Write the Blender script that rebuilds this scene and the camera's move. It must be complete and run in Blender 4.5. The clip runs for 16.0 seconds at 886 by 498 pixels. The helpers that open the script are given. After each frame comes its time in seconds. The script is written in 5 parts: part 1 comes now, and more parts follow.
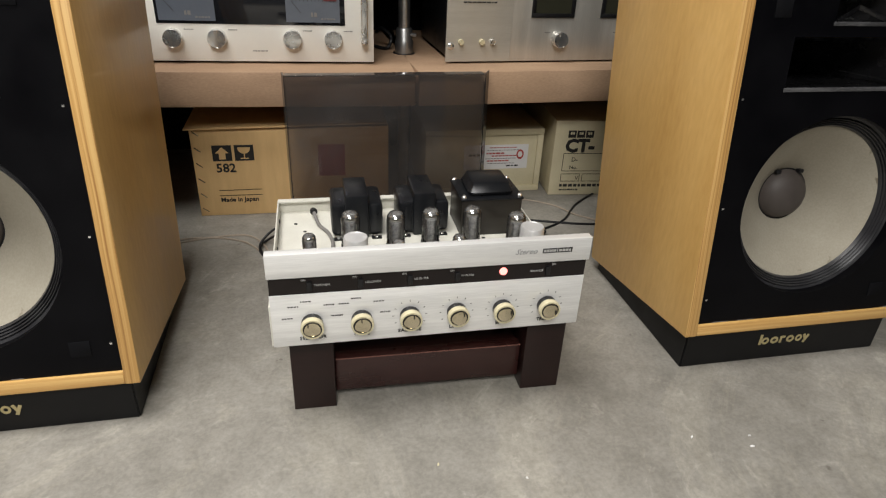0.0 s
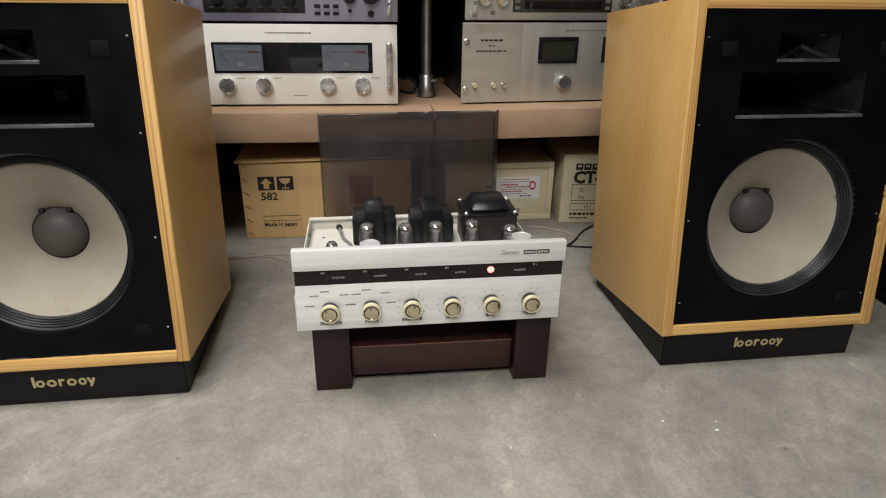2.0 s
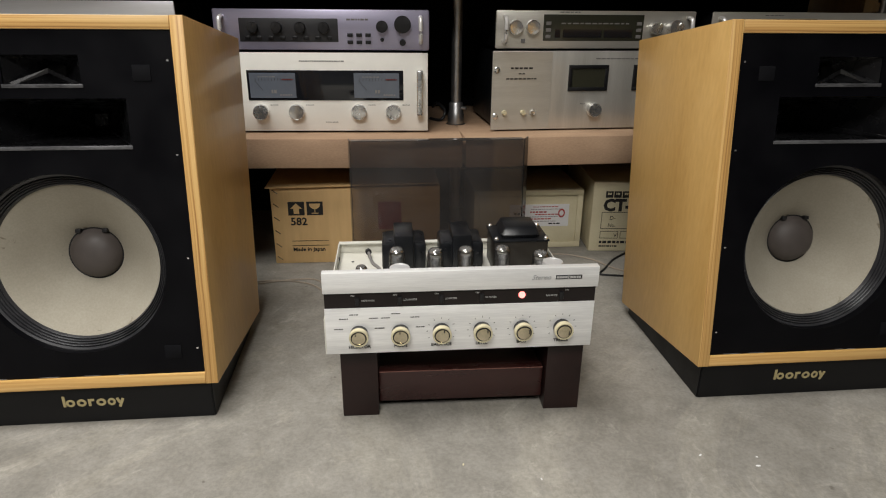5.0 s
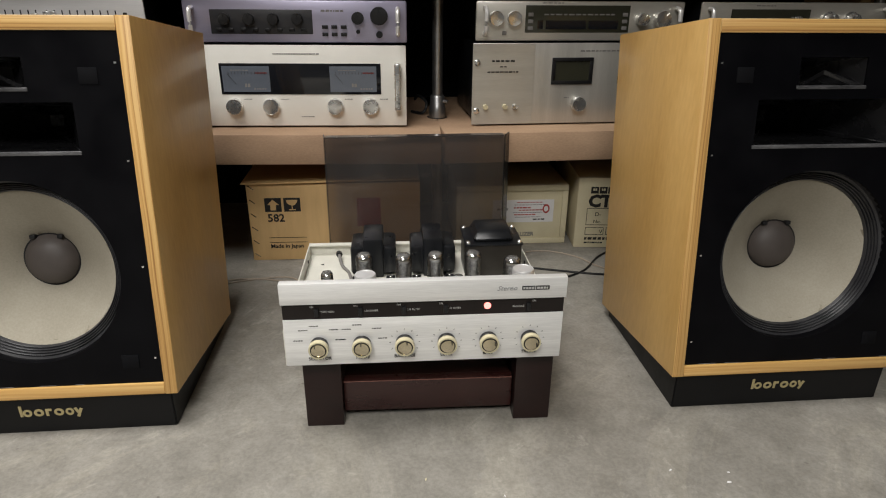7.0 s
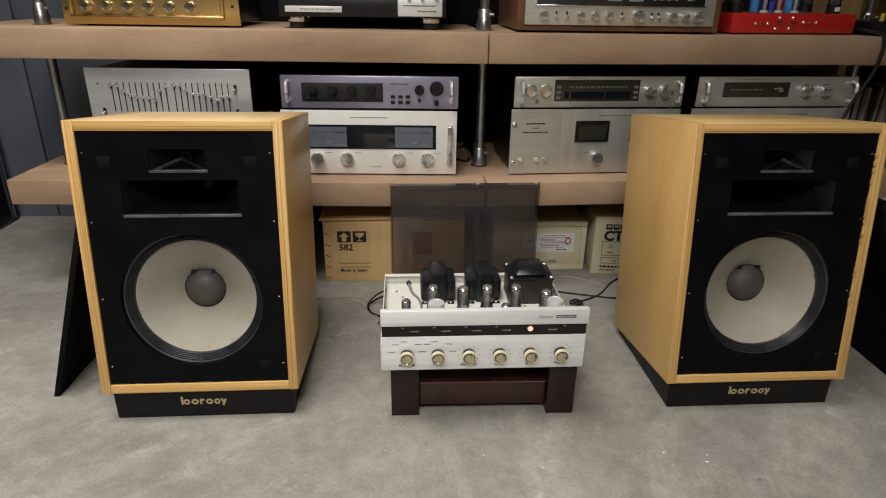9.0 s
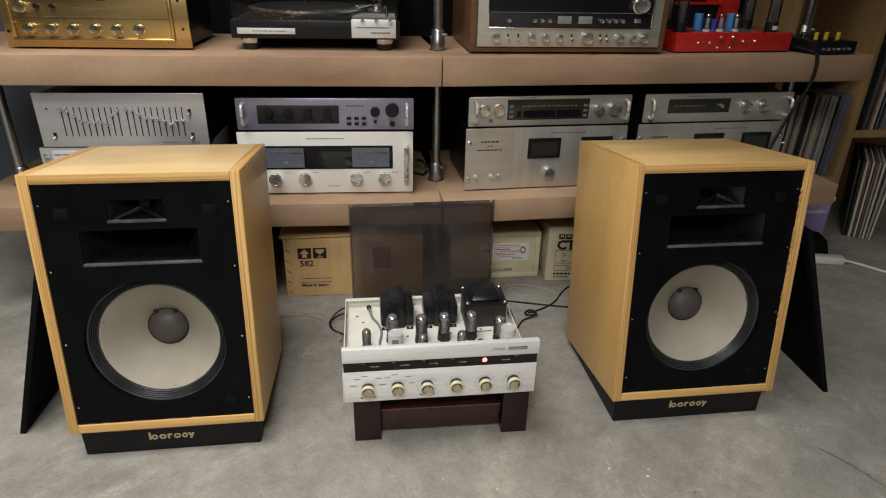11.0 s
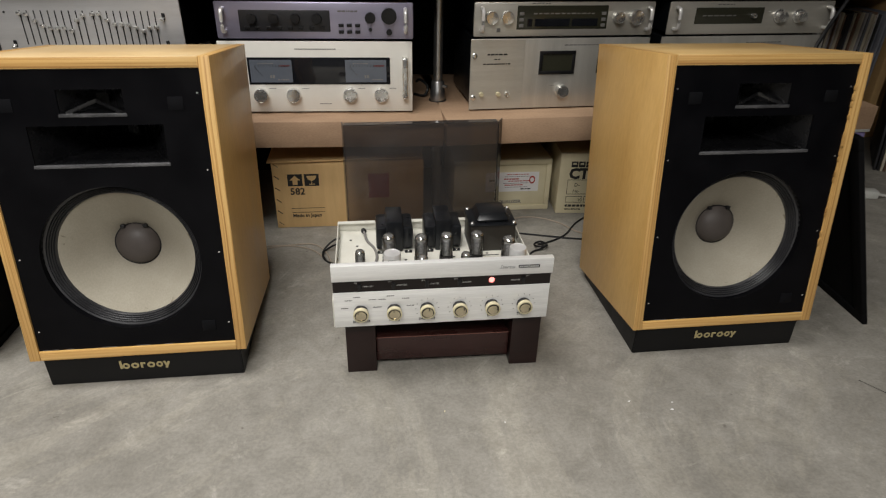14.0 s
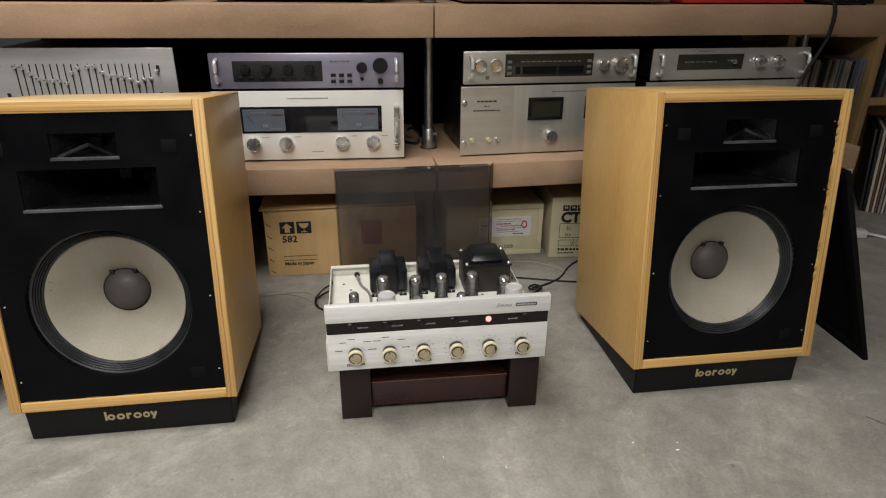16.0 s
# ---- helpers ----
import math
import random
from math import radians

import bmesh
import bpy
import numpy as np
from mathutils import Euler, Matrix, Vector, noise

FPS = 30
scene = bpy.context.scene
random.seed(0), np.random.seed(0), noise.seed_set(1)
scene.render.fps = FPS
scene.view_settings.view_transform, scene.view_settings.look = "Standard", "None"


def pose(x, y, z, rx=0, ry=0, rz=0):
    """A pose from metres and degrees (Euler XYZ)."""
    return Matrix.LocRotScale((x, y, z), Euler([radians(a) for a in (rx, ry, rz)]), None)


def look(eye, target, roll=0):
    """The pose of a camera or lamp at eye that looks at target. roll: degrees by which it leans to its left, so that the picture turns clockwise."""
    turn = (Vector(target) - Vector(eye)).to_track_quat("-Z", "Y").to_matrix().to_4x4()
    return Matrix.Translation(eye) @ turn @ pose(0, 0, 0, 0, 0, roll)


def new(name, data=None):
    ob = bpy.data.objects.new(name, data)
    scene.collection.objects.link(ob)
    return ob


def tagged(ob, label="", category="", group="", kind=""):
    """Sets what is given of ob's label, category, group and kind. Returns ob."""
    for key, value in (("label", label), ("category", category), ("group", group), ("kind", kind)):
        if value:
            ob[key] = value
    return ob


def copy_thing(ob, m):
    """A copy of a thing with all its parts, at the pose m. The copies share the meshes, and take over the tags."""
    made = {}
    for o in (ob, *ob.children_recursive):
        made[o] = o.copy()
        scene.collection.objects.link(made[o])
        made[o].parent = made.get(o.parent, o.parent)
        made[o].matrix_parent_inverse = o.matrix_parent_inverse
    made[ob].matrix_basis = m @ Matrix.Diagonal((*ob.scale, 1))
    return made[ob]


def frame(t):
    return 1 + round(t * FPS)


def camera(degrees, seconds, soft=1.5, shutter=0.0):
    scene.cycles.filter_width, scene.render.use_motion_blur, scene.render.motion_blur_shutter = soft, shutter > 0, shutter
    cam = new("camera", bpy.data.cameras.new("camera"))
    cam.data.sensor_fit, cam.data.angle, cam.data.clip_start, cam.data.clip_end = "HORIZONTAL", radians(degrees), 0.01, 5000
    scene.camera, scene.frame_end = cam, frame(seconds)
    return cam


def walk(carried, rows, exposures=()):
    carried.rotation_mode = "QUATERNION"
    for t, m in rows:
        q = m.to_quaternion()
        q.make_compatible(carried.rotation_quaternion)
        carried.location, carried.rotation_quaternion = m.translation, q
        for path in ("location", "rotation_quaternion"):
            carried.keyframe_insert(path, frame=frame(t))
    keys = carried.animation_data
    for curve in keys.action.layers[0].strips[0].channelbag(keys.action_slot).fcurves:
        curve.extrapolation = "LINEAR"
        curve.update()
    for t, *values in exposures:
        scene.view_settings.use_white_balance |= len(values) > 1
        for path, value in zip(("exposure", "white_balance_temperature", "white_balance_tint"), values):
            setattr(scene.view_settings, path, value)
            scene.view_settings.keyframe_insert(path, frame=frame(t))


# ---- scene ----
cam = camera(71.0, 16.0, soft=1.1, shutter=0.4)
PATH = [
    (0, (-0.115, -0.696, 0.632), (0.205, 1.036, -0.316), 2.6),
    (0.5, (-0.074, -0.704, 0.65), (0.195, 1.051, -0.271), 1.9),
    (1, (-0.065, -0.763, 0.655), (0.159, 1.014, -0.233), 1.1),
    (1.5, (-0.07, -0.839, 0.681), (0.12, 0.963, -0.164), 0.6),
    (2, (-0.068, -0.871, 0.643), (0.112, 0.947, -0.17), 0.8),
    (2.5, (-0.098, -0.881, 0.615), (0.062, 0.951, -0.17), 1.0),
    (3, (-0.101, -0.881, 0.608), (0.031, 0.964, -0.153), 1.2),
    (3.5, (-0.096, -0.877, 0.61), (0.025, 0.974, -0.136), 1.2),
    (4, (-0.093, -0.879, 0.616), (0.029, 0.982, -0.107), 0.9),
    (6.5, (-0.029, -0.831, 0.645), (0.053, 1.026, -0.094), 0.1),
    (7, (-0.016, -0.823, 0.657), (0.076, 1.016, -0.123), 0.5),
    (7.5, (-0.039, -0.812, 0.704), (0.032, 1.006, -0.126), 0.3),
    (8, (-0.061, -0.826, 0.735), (-0.018, 0.988, -0.107), 0.1),
    (8.5, (-0.102, -0.985, 0.817), (-0.076, 0.839, -0.002), 0.3),
    (9, (-0.12, -1.1, 0.848), (-0.063, 0.745, 0.078), 0.9),
    (9.5, (-0.107, -1.119, 0.856), (-0.019, 0.731, 0.103), 1.2),
    (10, (-0.083, -1.125, 0.855), (0.029, 0.728, 0.11), 1.3),
    (10.2, (-0.089, -1.123, 0.849), (0.059, 0.73, 0.111), 1.6),
    (12.3, (-0.117, -1.024, 1.322), (0.066, 0.606, 0.177), 1.9),
    (12.5, (-0.119, -1.02, 1.316), (0.068, 0.606, 0.167), 2.0),
    (13, (-0.113, -1.021, 1.247), (0.086, 0.63, 0.137), 1.7),
    (13.5, (-0.096, -1.018, 1.004), (0.113, 0.693, -0.011), 1.1),
    (14, (-0.094, -1.007, 0.839), (0.067, 0.738, -0.125), 1.2),
    (14.5, (-0.095, -0.995, 0.795), (0.045, 0.771, -0.132), 1.0),
    (15, (-0.085, -1.0, 0.782), (0.061, 0.782, -0.113), 0.8),
    (15.5, (-0.092, -1.012, 0.795), (0.085, 0.793, -0.05), 0.7),
    (16, (-0.102, -1.01, 0.805), (0.094, 0.812, 0.004), 0.5),
]
walk(cam, [(t, look(eye, target, roll)) for t, eye, target, roll in PATH],
     exposures=[(0, 0.0), (2, -0.05), (4, -0.12), (8, -0.18), (10, -0.2), (12.5, -0.25), (13.5, -0.25), (14.5, -0.2), (16, -0.18)])

# ---- light ----
world = bpy.data.worlds.new("room_world")
world.use_nodes = True
world.node_tree.nodes["Background"].inputs[0].default_value = (0.02, 0.022, 0.026, 1)
world.node_tree.nodes["Background"].inputs[1].default_value = 1.0
scene.world = world


def ceiling_lamp(x, y, z, power, sx, sy, colour, spread):
    lamp = bpy.data.lights.new("ceiling_lamp", "AREA")
    lamp.shape, lamp.size, lamp.size_y, lamp.energy, lamp.color = "RECTANGLE", sx, sy, power, colour
    lamp.spread = radians(spread)
    ob = new("ceiling_lamp", lamp)
    ob.matrix_world = pose(x, y, z, 0, 0, 0)
    return ob


ceiling_lamp(-0.9, -0.35, 2.85, 39, 1.2, 1.2, (1.0, 0.975, 0.94), 120)
ceiling_lamp(-0.5, -2.55, 2.7, 128, 1.3, 1.2, (1.0, 0.975, 0.94), 140)


# ---- materials ----
def nodes_of(name):
    m = bpy.data.materials.new(name)
    m.use_nodes = True
    return m, m.node_tree, m.node_tree.nodes["Principled BSDF"]


def surface(name, base, alt=None, rough=0.5, metal=0.0, scale=40.0, fine=400.0, stretch=(1, 1, 1), bump=0.05, coat=0.0, spread=0.25, island=0.0, spec=0.5):
    """A node material with colour and relief at two scales."""
    m, nt, bsdf = nodes_of(name)
    n, l = nt.nodes, nt.links
    alt = alt or tuple(c * (1 - spread) for c in base)
    co = n.new("ShaderNodeTexCoord")
    mp = n.new("ShaderNodeMapping")
    mp.inputs["Scale"].default_value = stretch
    l.new(co.outputs["Object"], mp.inputs["Vector"])
    big = n.new("ShaderNodeTexNoise")
    big.inputs["Scale"].default_value, big.inputs["Detail"].default_value, big.inputs["Roughness"].default_value = scale, 6, 0.6
    small = n.new("ShaderNodeTexNoise")
    small.inputs["Scale"].default_value, small.inputs["Detail"].default_value = fine, 3
    for t in (big, small):
        l.new(mp.outputs[0], t.inputs["Vector"])
    add = n.new("ShaderNodeMath")
    add.operation = "MULTIPLY_ADD"
    l.new(small.outputs["Fac"], add.inputs[0])
    add.inputs[1].default_value = 0.4
    l.new(big.outputs["Fac"], add.inputs[2])
    ramp = n.new("ShaderNodeValToRGB")
    ramp.color_ramp.elements[0].position, ramp.color_ramp.elements[1].position = 0.5, 0.92
    ramp.color_ramp.elements[0].color, ramp.color_ramp.elements[1].color = (*alt, 1), (*base, 1)
    l.new(add.outputs[0], ramp.inputs[0])
    colour = ramp.outputs[0]
    if island:
        info = n.new("ShaderNodeObjectInfo")
        hsv = n.new("ShaderNodeHueSaturation")
        mr = n.new("ShaderNodeMapRange")
        mr.inputs["To Min"].default_value, mr.inputs["To Max"].default_value = 1 - island, 1 + island
        l.new(info.outputs["Random"], mr.inputs["Value"])
        l.new(mr.outputs[0], hsv.inputs["Value"])
        l.new(colour, hsv.inputs["Color"])
        colour = hsv.outputs[0]
    l.new(colour, bsdf.inputs["Base Color"])
    rr = n.new("ShaderNodeMapRange")
    rr.inputs["From Min"].default_value, rr.inputs["From Max"].default_value = 0.3, 0.7
    rr.inputs["To Min"].default_value, rr.inputs["To Max"].default_value = max(0.02, rough * 0.82), min(1, rough * 1.18)
    l.new(big.outputs["Fac"], rr.inputs["Value"])
    l.new(rr.outputs[0], bsdf.inputs["Roughness"])
    bsdf.inputs["Metallic"].default_value = metal
    bsdf.inputs["Coat Weight"].default_value = coat
    bsdf.inputs["Specular IOR Level"].default_value = spec
    if bump:
        b = n.new("ShaderNodeBump")
        b.inputs["Strength"].default_value, b.inputs["Distance"].default_value = bump, 0.001
        l.new(add.outputs[0], b.inputs["Height"])
        l.new(b.outputs[0], bsdf.inputs["Normal"])
    return m


def ply_edge(name, axis):
    """Plywood seen end on: long streaks that run along the strip and wander across it."""
    m, nt, bsdf = nodes_of(name)
    n, l = nt.nodes, nt.links
    co = n.new("ShaderNodeTexCoord")
    shift = n.new("ShaderNodeTexNoise")
    shift.inputs["Scale"].default_value, shift.inputs["Detail"].default_value = 5.0, 1
    l.new(co.outputs["Object"], shift.inputs["Vector"])
    bend = n.new("ShaderNodeVectorMath")
    bend.operation = "MULTIPLY_ADD"
    l.new(shift.outputs["Color"], bend.inputs[0])
    bend.inputs[1].default_value = (0.007, 0.007, 0.007)
    l.new(co.outputs["Object"], bend.inputs[2])

    def streaks(across, along, detail):
        mp = n.new("ShaderNodeMapping")
        mp.inputs["Scale"].default_value = (across, along, along) if axis == 0 else (along, along, across)
        l.new(bend.outputs[0], mp.inputs[0])
        t = n.new("ShaderNodeTexNoise")
        t.inputs["Scale"].default_value, t.inputs["Detail"].default_value, t.inputs["Distortion"].default_value = 1.0, detail, 0.0
        l.new(mp.outputs[0], t.inputs["Vector"])
        return t.outputs["Fac"]

    wide, thin = streaks(230.0, 1.6, 1), streaks(620.0, 4.0, 1)
    mix = n.new("ShaderNodeMath")
    mix.operation = "MULTIPLY_ADD"
    l.new(thin, mix.inputs[0])
    mix.inputs[1].default_value = 0.45
    l.new(wide, mix.inputs[2])
    ramp = n.new("ShaderNodeValToRGB")
    e = ramp.color_ramp.elements
    e[0].position, e[0].color = 0.52, (0.33, 0.16, 0.045, 1)
    e[1].position, e[1].color = 0.88, (0.63, 0.405, 0.15, 1)
    e.new(0.66).color = (0.52, 0.295, 0.093, 1)
    l.new(mix.outputs[0], ramp.inputs[0])
    l.new(ramp.outputs[0], bsdf.inputs["Base Color"])
    bsdf.inputs["Roughness"].default_value = 0.45
    b = n.new("ShaderNodeBump")
    b.inputs["Strength"].default_value, b.inputs["Distance"].default_value = 0.25, 0.0005
    l.new(mix.outputs[0], b.inputs["Height"])
    l.new(b.outputs[0], bsdf.inputs["Normal"])
    return m


def clear(name, tint, rough=0.02, dust=0.0):
    """A thin see-through sheet or bulb: a gloss over a tinted pass-through."""
    m, nt, bsdf = nodes_of(name)
    n, l = nt.nodes, nt.links
    n.remove(bsdf)
    out = n["Material Output"]
    tr = n.new("ShaderNodeBsdfTransparent")
    tr.inputs[0].default_value = (*tint, 1)
    gl = n.new("ShaderNodeBsdfGlossy")
    gl.inputs["Roughness"].default_value = rough
    fr = n.new("ShaderNodeFresnel")
    fr.inputs[0].default_value = 1.45
    mx = n.new("ShaderNodeMixShader")
    l.new(fr.outputs[0], mx.inputs[0])
    l.new(tr.outputs[0], mx.inputs[1])
    l.new(gl.outputs[0], mx.inputs[2])
    top = mx.outputs[0]
    if dust:
        co = n.new("ShaderNodeTexCoord")
        t = n.new("ShaderNodeTexNoise")
        t.inputs["Scale"].default_value, t.inputs["Detail"].default_value = 7, 8
        l.new(co.outputs["Object"], t.inputs["Vector"])
        mr = n.new("ShaderNodeMapRange")
        mr.inputs["From Min"].default_value, mr.inputs["From Max"].default_value = 0.3, 0.7
        mr.inputs["To Min"].default_value, mr.inputs["To Max"].default_value = dust * 0.6, dust * 1.4
        l.new(t.outputs["Fac"], mr.inputs["Value"])
        df = n.new("ShaderNodeBsdfDiffuse")
        df.inputs[0].default_value = (0.45, 0.43, 0.42, 1)
        m2 = n.new("ShaderNodeMixShader")
        l.new(mr.outputs[0], m2.inputs[0])
        l.new(top, m2.inputs[1])
        l.new(df.outputs[0], m2.inputs[2])
        top = m2.outputs[0]
    l.new(top, out.inputs["Surface"])
    return m


def glow(name, colour, strength):
    m, nt, bsdf = nodes_of(name)
    bsdf.inputs["Base Color"].default_value = (*colour, 1)
    bsdf.inputs["Emission Color"].default_value = (*colour, 1)
    bsdf.inputs["Emission Strength"].default_value = strength
    return m


def concrete_floor():
    m, nt, bsdf = nodes_of("worn_concrete")
    n, l = nt.nodes, nt.links
    co = n.new("ShaderNodeTexCoord")

    def tex(scale, detail, rough=0.6, distort=0.0):
        t = n.new("ShaderNodeTexNoise")
        t.inputs["Scale"].default_value, t.inputs["Detail"].default_value = scale, detail
        t.inputs["Roughness"].default_value, t.inputs["Distortion"].default_value = rough, distort
        l.new(co.outputs["Object"], t.inputs["Vector"])
        return t

    def ramp(src, p0, c0, p1, c1):
        r = n.new("ShaderNodeValToRGB")
        r.color_ramp.elements[0].position, r.color_ramp.elements[0].color = p0, (*c0, 1)
        r.color_ramp.elements[1].position, r.color_ramp.elements[1].color = p1, (*c1, 1)
        l.new(src, r.inputs[0])
        return r.outputs[0]

    def mix(kind, fac, a, b):
        x = n.new("ShaderNodeMix")
        x.data_type, x.blend_type = "RGBA", kind
        x.inputs[0].default_value = fac
        l.new(a, x.inputs[6])
        l.new(b, x.inputs[7])
        return x.outputs[2]

    clouds = ramp(tex(2.2, 8, 0.62, 0.6).outputs["Fac"], 0.34, (0.238, 0.224, 0.196), 0.68, (0.338, 0.320, 0.283))
    mottle = ramp(tex(17, 8, 0.7, 0.4).outputs["Fac"], 0.32, (0.78, 0.775, 0.76), 0.64, (1.07, 1.07, 1.07))
    grit = ramp(tex(150, 4, 0.7).outputs["Fac"], 0.38, (0.86, 0.86, 0.85), 0.60, (1.04, 1.04, 1.04))
    scuff = ramp(tex(6, 10, 0.75, 2.5).outputs["Fac"], 0.58, (0, 0, 0), 0.70, (0.12, 0.114, 0.102))
    spots = ramp(tex(38, 2, 0.4).outputs["Fac"], 0.76, (1, 1, 1), 0.79, (0.6, 0.58, 0.56))
    c = mix("MULTIPLY", 1, mix("MULTIPLY", 1, mix("MULTIPLY", 1, clouds, mottle), grit), spots)
    c = mix("ADD", 1, c, scuff)
    swirl = ramp(tex(1.1, 12, 0.78, 5.0).outputs["Fac"], 0.50, (0.90, 0.90, 0.905), 0.56, (1.04, 1.035, 1.02))
    c = mix("MULTIPLY", 1, c, swirl)
    l.new(c, bsdf.inputs["Base Color"])
    bsdf.inputs["Roughness"].default_value = 0.62
    b = n.new("ShaderNodeBump")
    b.inputs["Strength"].default_value, b.inputs["Distance"].default_value = 0.25, 0.002
    l.new(c, b.inputs["Height"])
    l.new(b.outputs[0], bsdf.inputs["Normal"])
    return m


def cone_paper():
    """Cream paper, a little yellowed, with a few dark scuffs."""
    m, nt, bsdf = nodes_of("cream_paper_cone")
    n, l = nt.nodes, nt.links
    co = n.new("ShaderNodeTexCoord")

    def tone(scale, detail, p0, c0, p1, c1, distort=0.0):
        t = n.new("ShaderNodeTexNoise")
        t.inputs["Scale"].default_value, t.inputs["Detail"].default_value, t.inputs["Distortion"].default_value = scale, detail, distort
        l.new(co.outputs["Object"], t.inputs["Vector"])
        r = n.new("ShaderNodeValToRGB")
        r.color_ramp.elements[0].position, r.color_ramp.elements[0].color = p0, (*c0, 1)
        r.color_ramp.elements[1].position, r.color_ramp.elements[1].color = p1, (*c1, 1)
        l.new(t.outputs["Fac"], r.inputs[0])
        return r.outputs[0], t

    def times(a, b):
        x = n.new("ShaderNodeMix")
        x.data_type, x.blend_type = "RGBA", "MULTIPLY"
        x.inputs[0].default_value = 1
        l.new(a, x.inputs[6])
        l.new(b, x.inputs[7])
        return x.outputs[2]

    body, _ = tone(5, 4, 0.35, (0.272, 0.245, 0.192), 0.65, (0.365, 0.336, 0.272))
    fibre, rough = tone(320, 3, 0.35, (0.93, 0.93, 0.92), 0.65, (1.03, 1.03, 1.03))
    scuffs, _ = tone(16, 7, 0.285, (0.5, 0.46, 0.41), 0.315, (1, 1, 1), 1.2)
    l.new(times(times(body, fibre), scuffs), bsdf.inputs["Base Color"])
    bsdf.inputs["Roughness"].default_value = 0.85
    b = n.new("ShaderNodeBump")
    b.inputs["Strength"].default_value, b.inputs["Distance"].default_value = 0.12, 0.0006
    l.new(rough.outputs["Fac"], b.inputs["Height"])
    l.new(b.outputs[0], bsdf.inputs["Normal"])
    return m


CONCRETE = concrete_floor()
WALL = surface("grey_wall_paint", (0.33, 0.325, 0.32), rough=0.8, scale=4, fine=120, spread=0.12)
BLUEGREY = surface("blue_grey_panel", (0.115, 0.13, 0.16), rough=0.5, scale=5, fine=80, spread=0.3)
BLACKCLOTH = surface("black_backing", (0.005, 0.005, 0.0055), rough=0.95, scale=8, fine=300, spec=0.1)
MDF = surface("raw_mdf", (0.48, 0.323, 0.205), (0.285, 0.178, 0.108), rough=0.75, scale=7, fine=380, stretch=(0.35, 1, 1), bump=0.08)
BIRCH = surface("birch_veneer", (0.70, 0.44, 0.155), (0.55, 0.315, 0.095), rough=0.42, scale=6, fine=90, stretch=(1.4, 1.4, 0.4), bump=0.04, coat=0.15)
# tops are paler than BIRCH: overhead light is partly in these colours
BIRCH_PALE_LIT = surface("pale_lit_birch_veneer_top", (0.70, 0.515, 0.275), (0.585, 0.395, 0.18), rough=0.45, scale=6.5, fine=60, stretch=(0.9, 1.8, 1), bump=0.04, coat=0.15)
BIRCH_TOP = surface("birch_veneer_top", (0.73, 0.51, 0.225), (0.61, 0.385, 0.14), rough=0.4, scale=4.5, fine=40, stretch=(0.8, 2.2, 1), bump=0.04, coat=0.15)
EDGE_V = ply_edge("ply_edge_upright", 0)
EDGE_H = ply_edge("ply_edge_level", 2)
BLACKPAINT = surface("black_baffle_paint", (0.0032, 0.0032, 0.0042), (0.0014, 0.0014, 0.0022), rough=0.42, scale=14, fine=500, bump=0.10, spec=0.10)
PADFELT = surface("faded_fastener_pad", (0.0042, 0.0045, 0.006), (0.0022, 0.0022, 0.003), rough=0.8, scale=60, fine=600, spec=0.12)
BLACKWOOD = surface("black_painted_riser", (0.006, 0.006, 0.0065), rough=0.42, scale=20, fine=400, spec=0.22)
HORN = surface("black_horn_plastic", (0.008, 0.008, 0.009), rough=0.27, scale=30, spec=0.6)
# grey on the black lip holds its scratches and a painted highlight
HORN_LIP = surface("scratched_lit_horn_lip", (0.12, 0.12, 0.125), (0.014, 0.014, 0.015), rough=0.3, scale=45, fine=500, stretch=(0.3, 1, 1), bump=0.06)
RUBBER = surface("black_rubber", (0.011, 0.011, 0.012), rough=0.36, scale=60, bump=0.02)
SURROUND = surface("dusty_grey_rubber", (0.032, 0.032, 0.035), (0.012, 0.012, 0.014), rough=0.38, scale=22, fine=300, bump=0.05, spec=0.6)
CONE = cone_paper()
CAP = surface("grey_dust_cap", (0.075, 0.062, 0.056), rough=0.6, scale=60, fine=900, bump=0.1)
PALEINK = surface("worn_grey_script", (0.36, 0.36, 0.36), rough=0.5, bump=0)
GOLDINK = surface("gold_lettering", (0.56, 0.47, 0.24), rough=0.4, metal=0.3, bump=0)
SILVER = surface("brushed_aluminium", (0.90, 0.90, 0.885), (0.70, 0.70, 0.69), rough=0.4, metal=0.35, scale=70, fine=700, stretch=(0.06, 1, 1), bump=0.05)
SILVER_COOL = surface("brushed_cool_aluminium", (0.65, 0.645, 0.65), (0.53, 0.525, 0.53), rough=0.38, metal=0.5, scale=30, fine=900, stretch=(0.05, 1, 1), bump=0.03)
SILVER_WARM = surface("brushed_warm_aluminium", (0.62, 0.60, 0.54), (0.49, 0.47, 0.42), rough=0.38, metal=0.55, scale=30, fine=900, stretch=(0.05, 1, 1), bump=0.03)
SILVER_UP = surface("upright_brushed_aluminium", (0.63, 0.61, 0.56), (0.49, 0.475, 0.43), rough=0.36, metal=0.55, scale=30, fine=900, stretch=(1, 1, 0.05), bump=0.03)
LILAC = surface("lilac_anodised_aluminium", (0.46, 0.44, 0.57), (0.40, 0.38, 0.50), rough=0.38, metal=0.7, scale=30, fine=900, stretch=(0.05, 1, 1), bump=0.03)
IVORY = surface("ivory_face_paint", (0.78, 0.76, 0.70), rough=0.4, scale=20, spread=0.06, bump=0.01)
GOLDPLATE = surface("gold_faceplate", (0.64, 0.46, 0.20), (0.54, 0.37, 0.14), rough=0.3, metal=0.9, scale=20, fine=700, stretch=(0.1, 1, 1), bump=0.03)
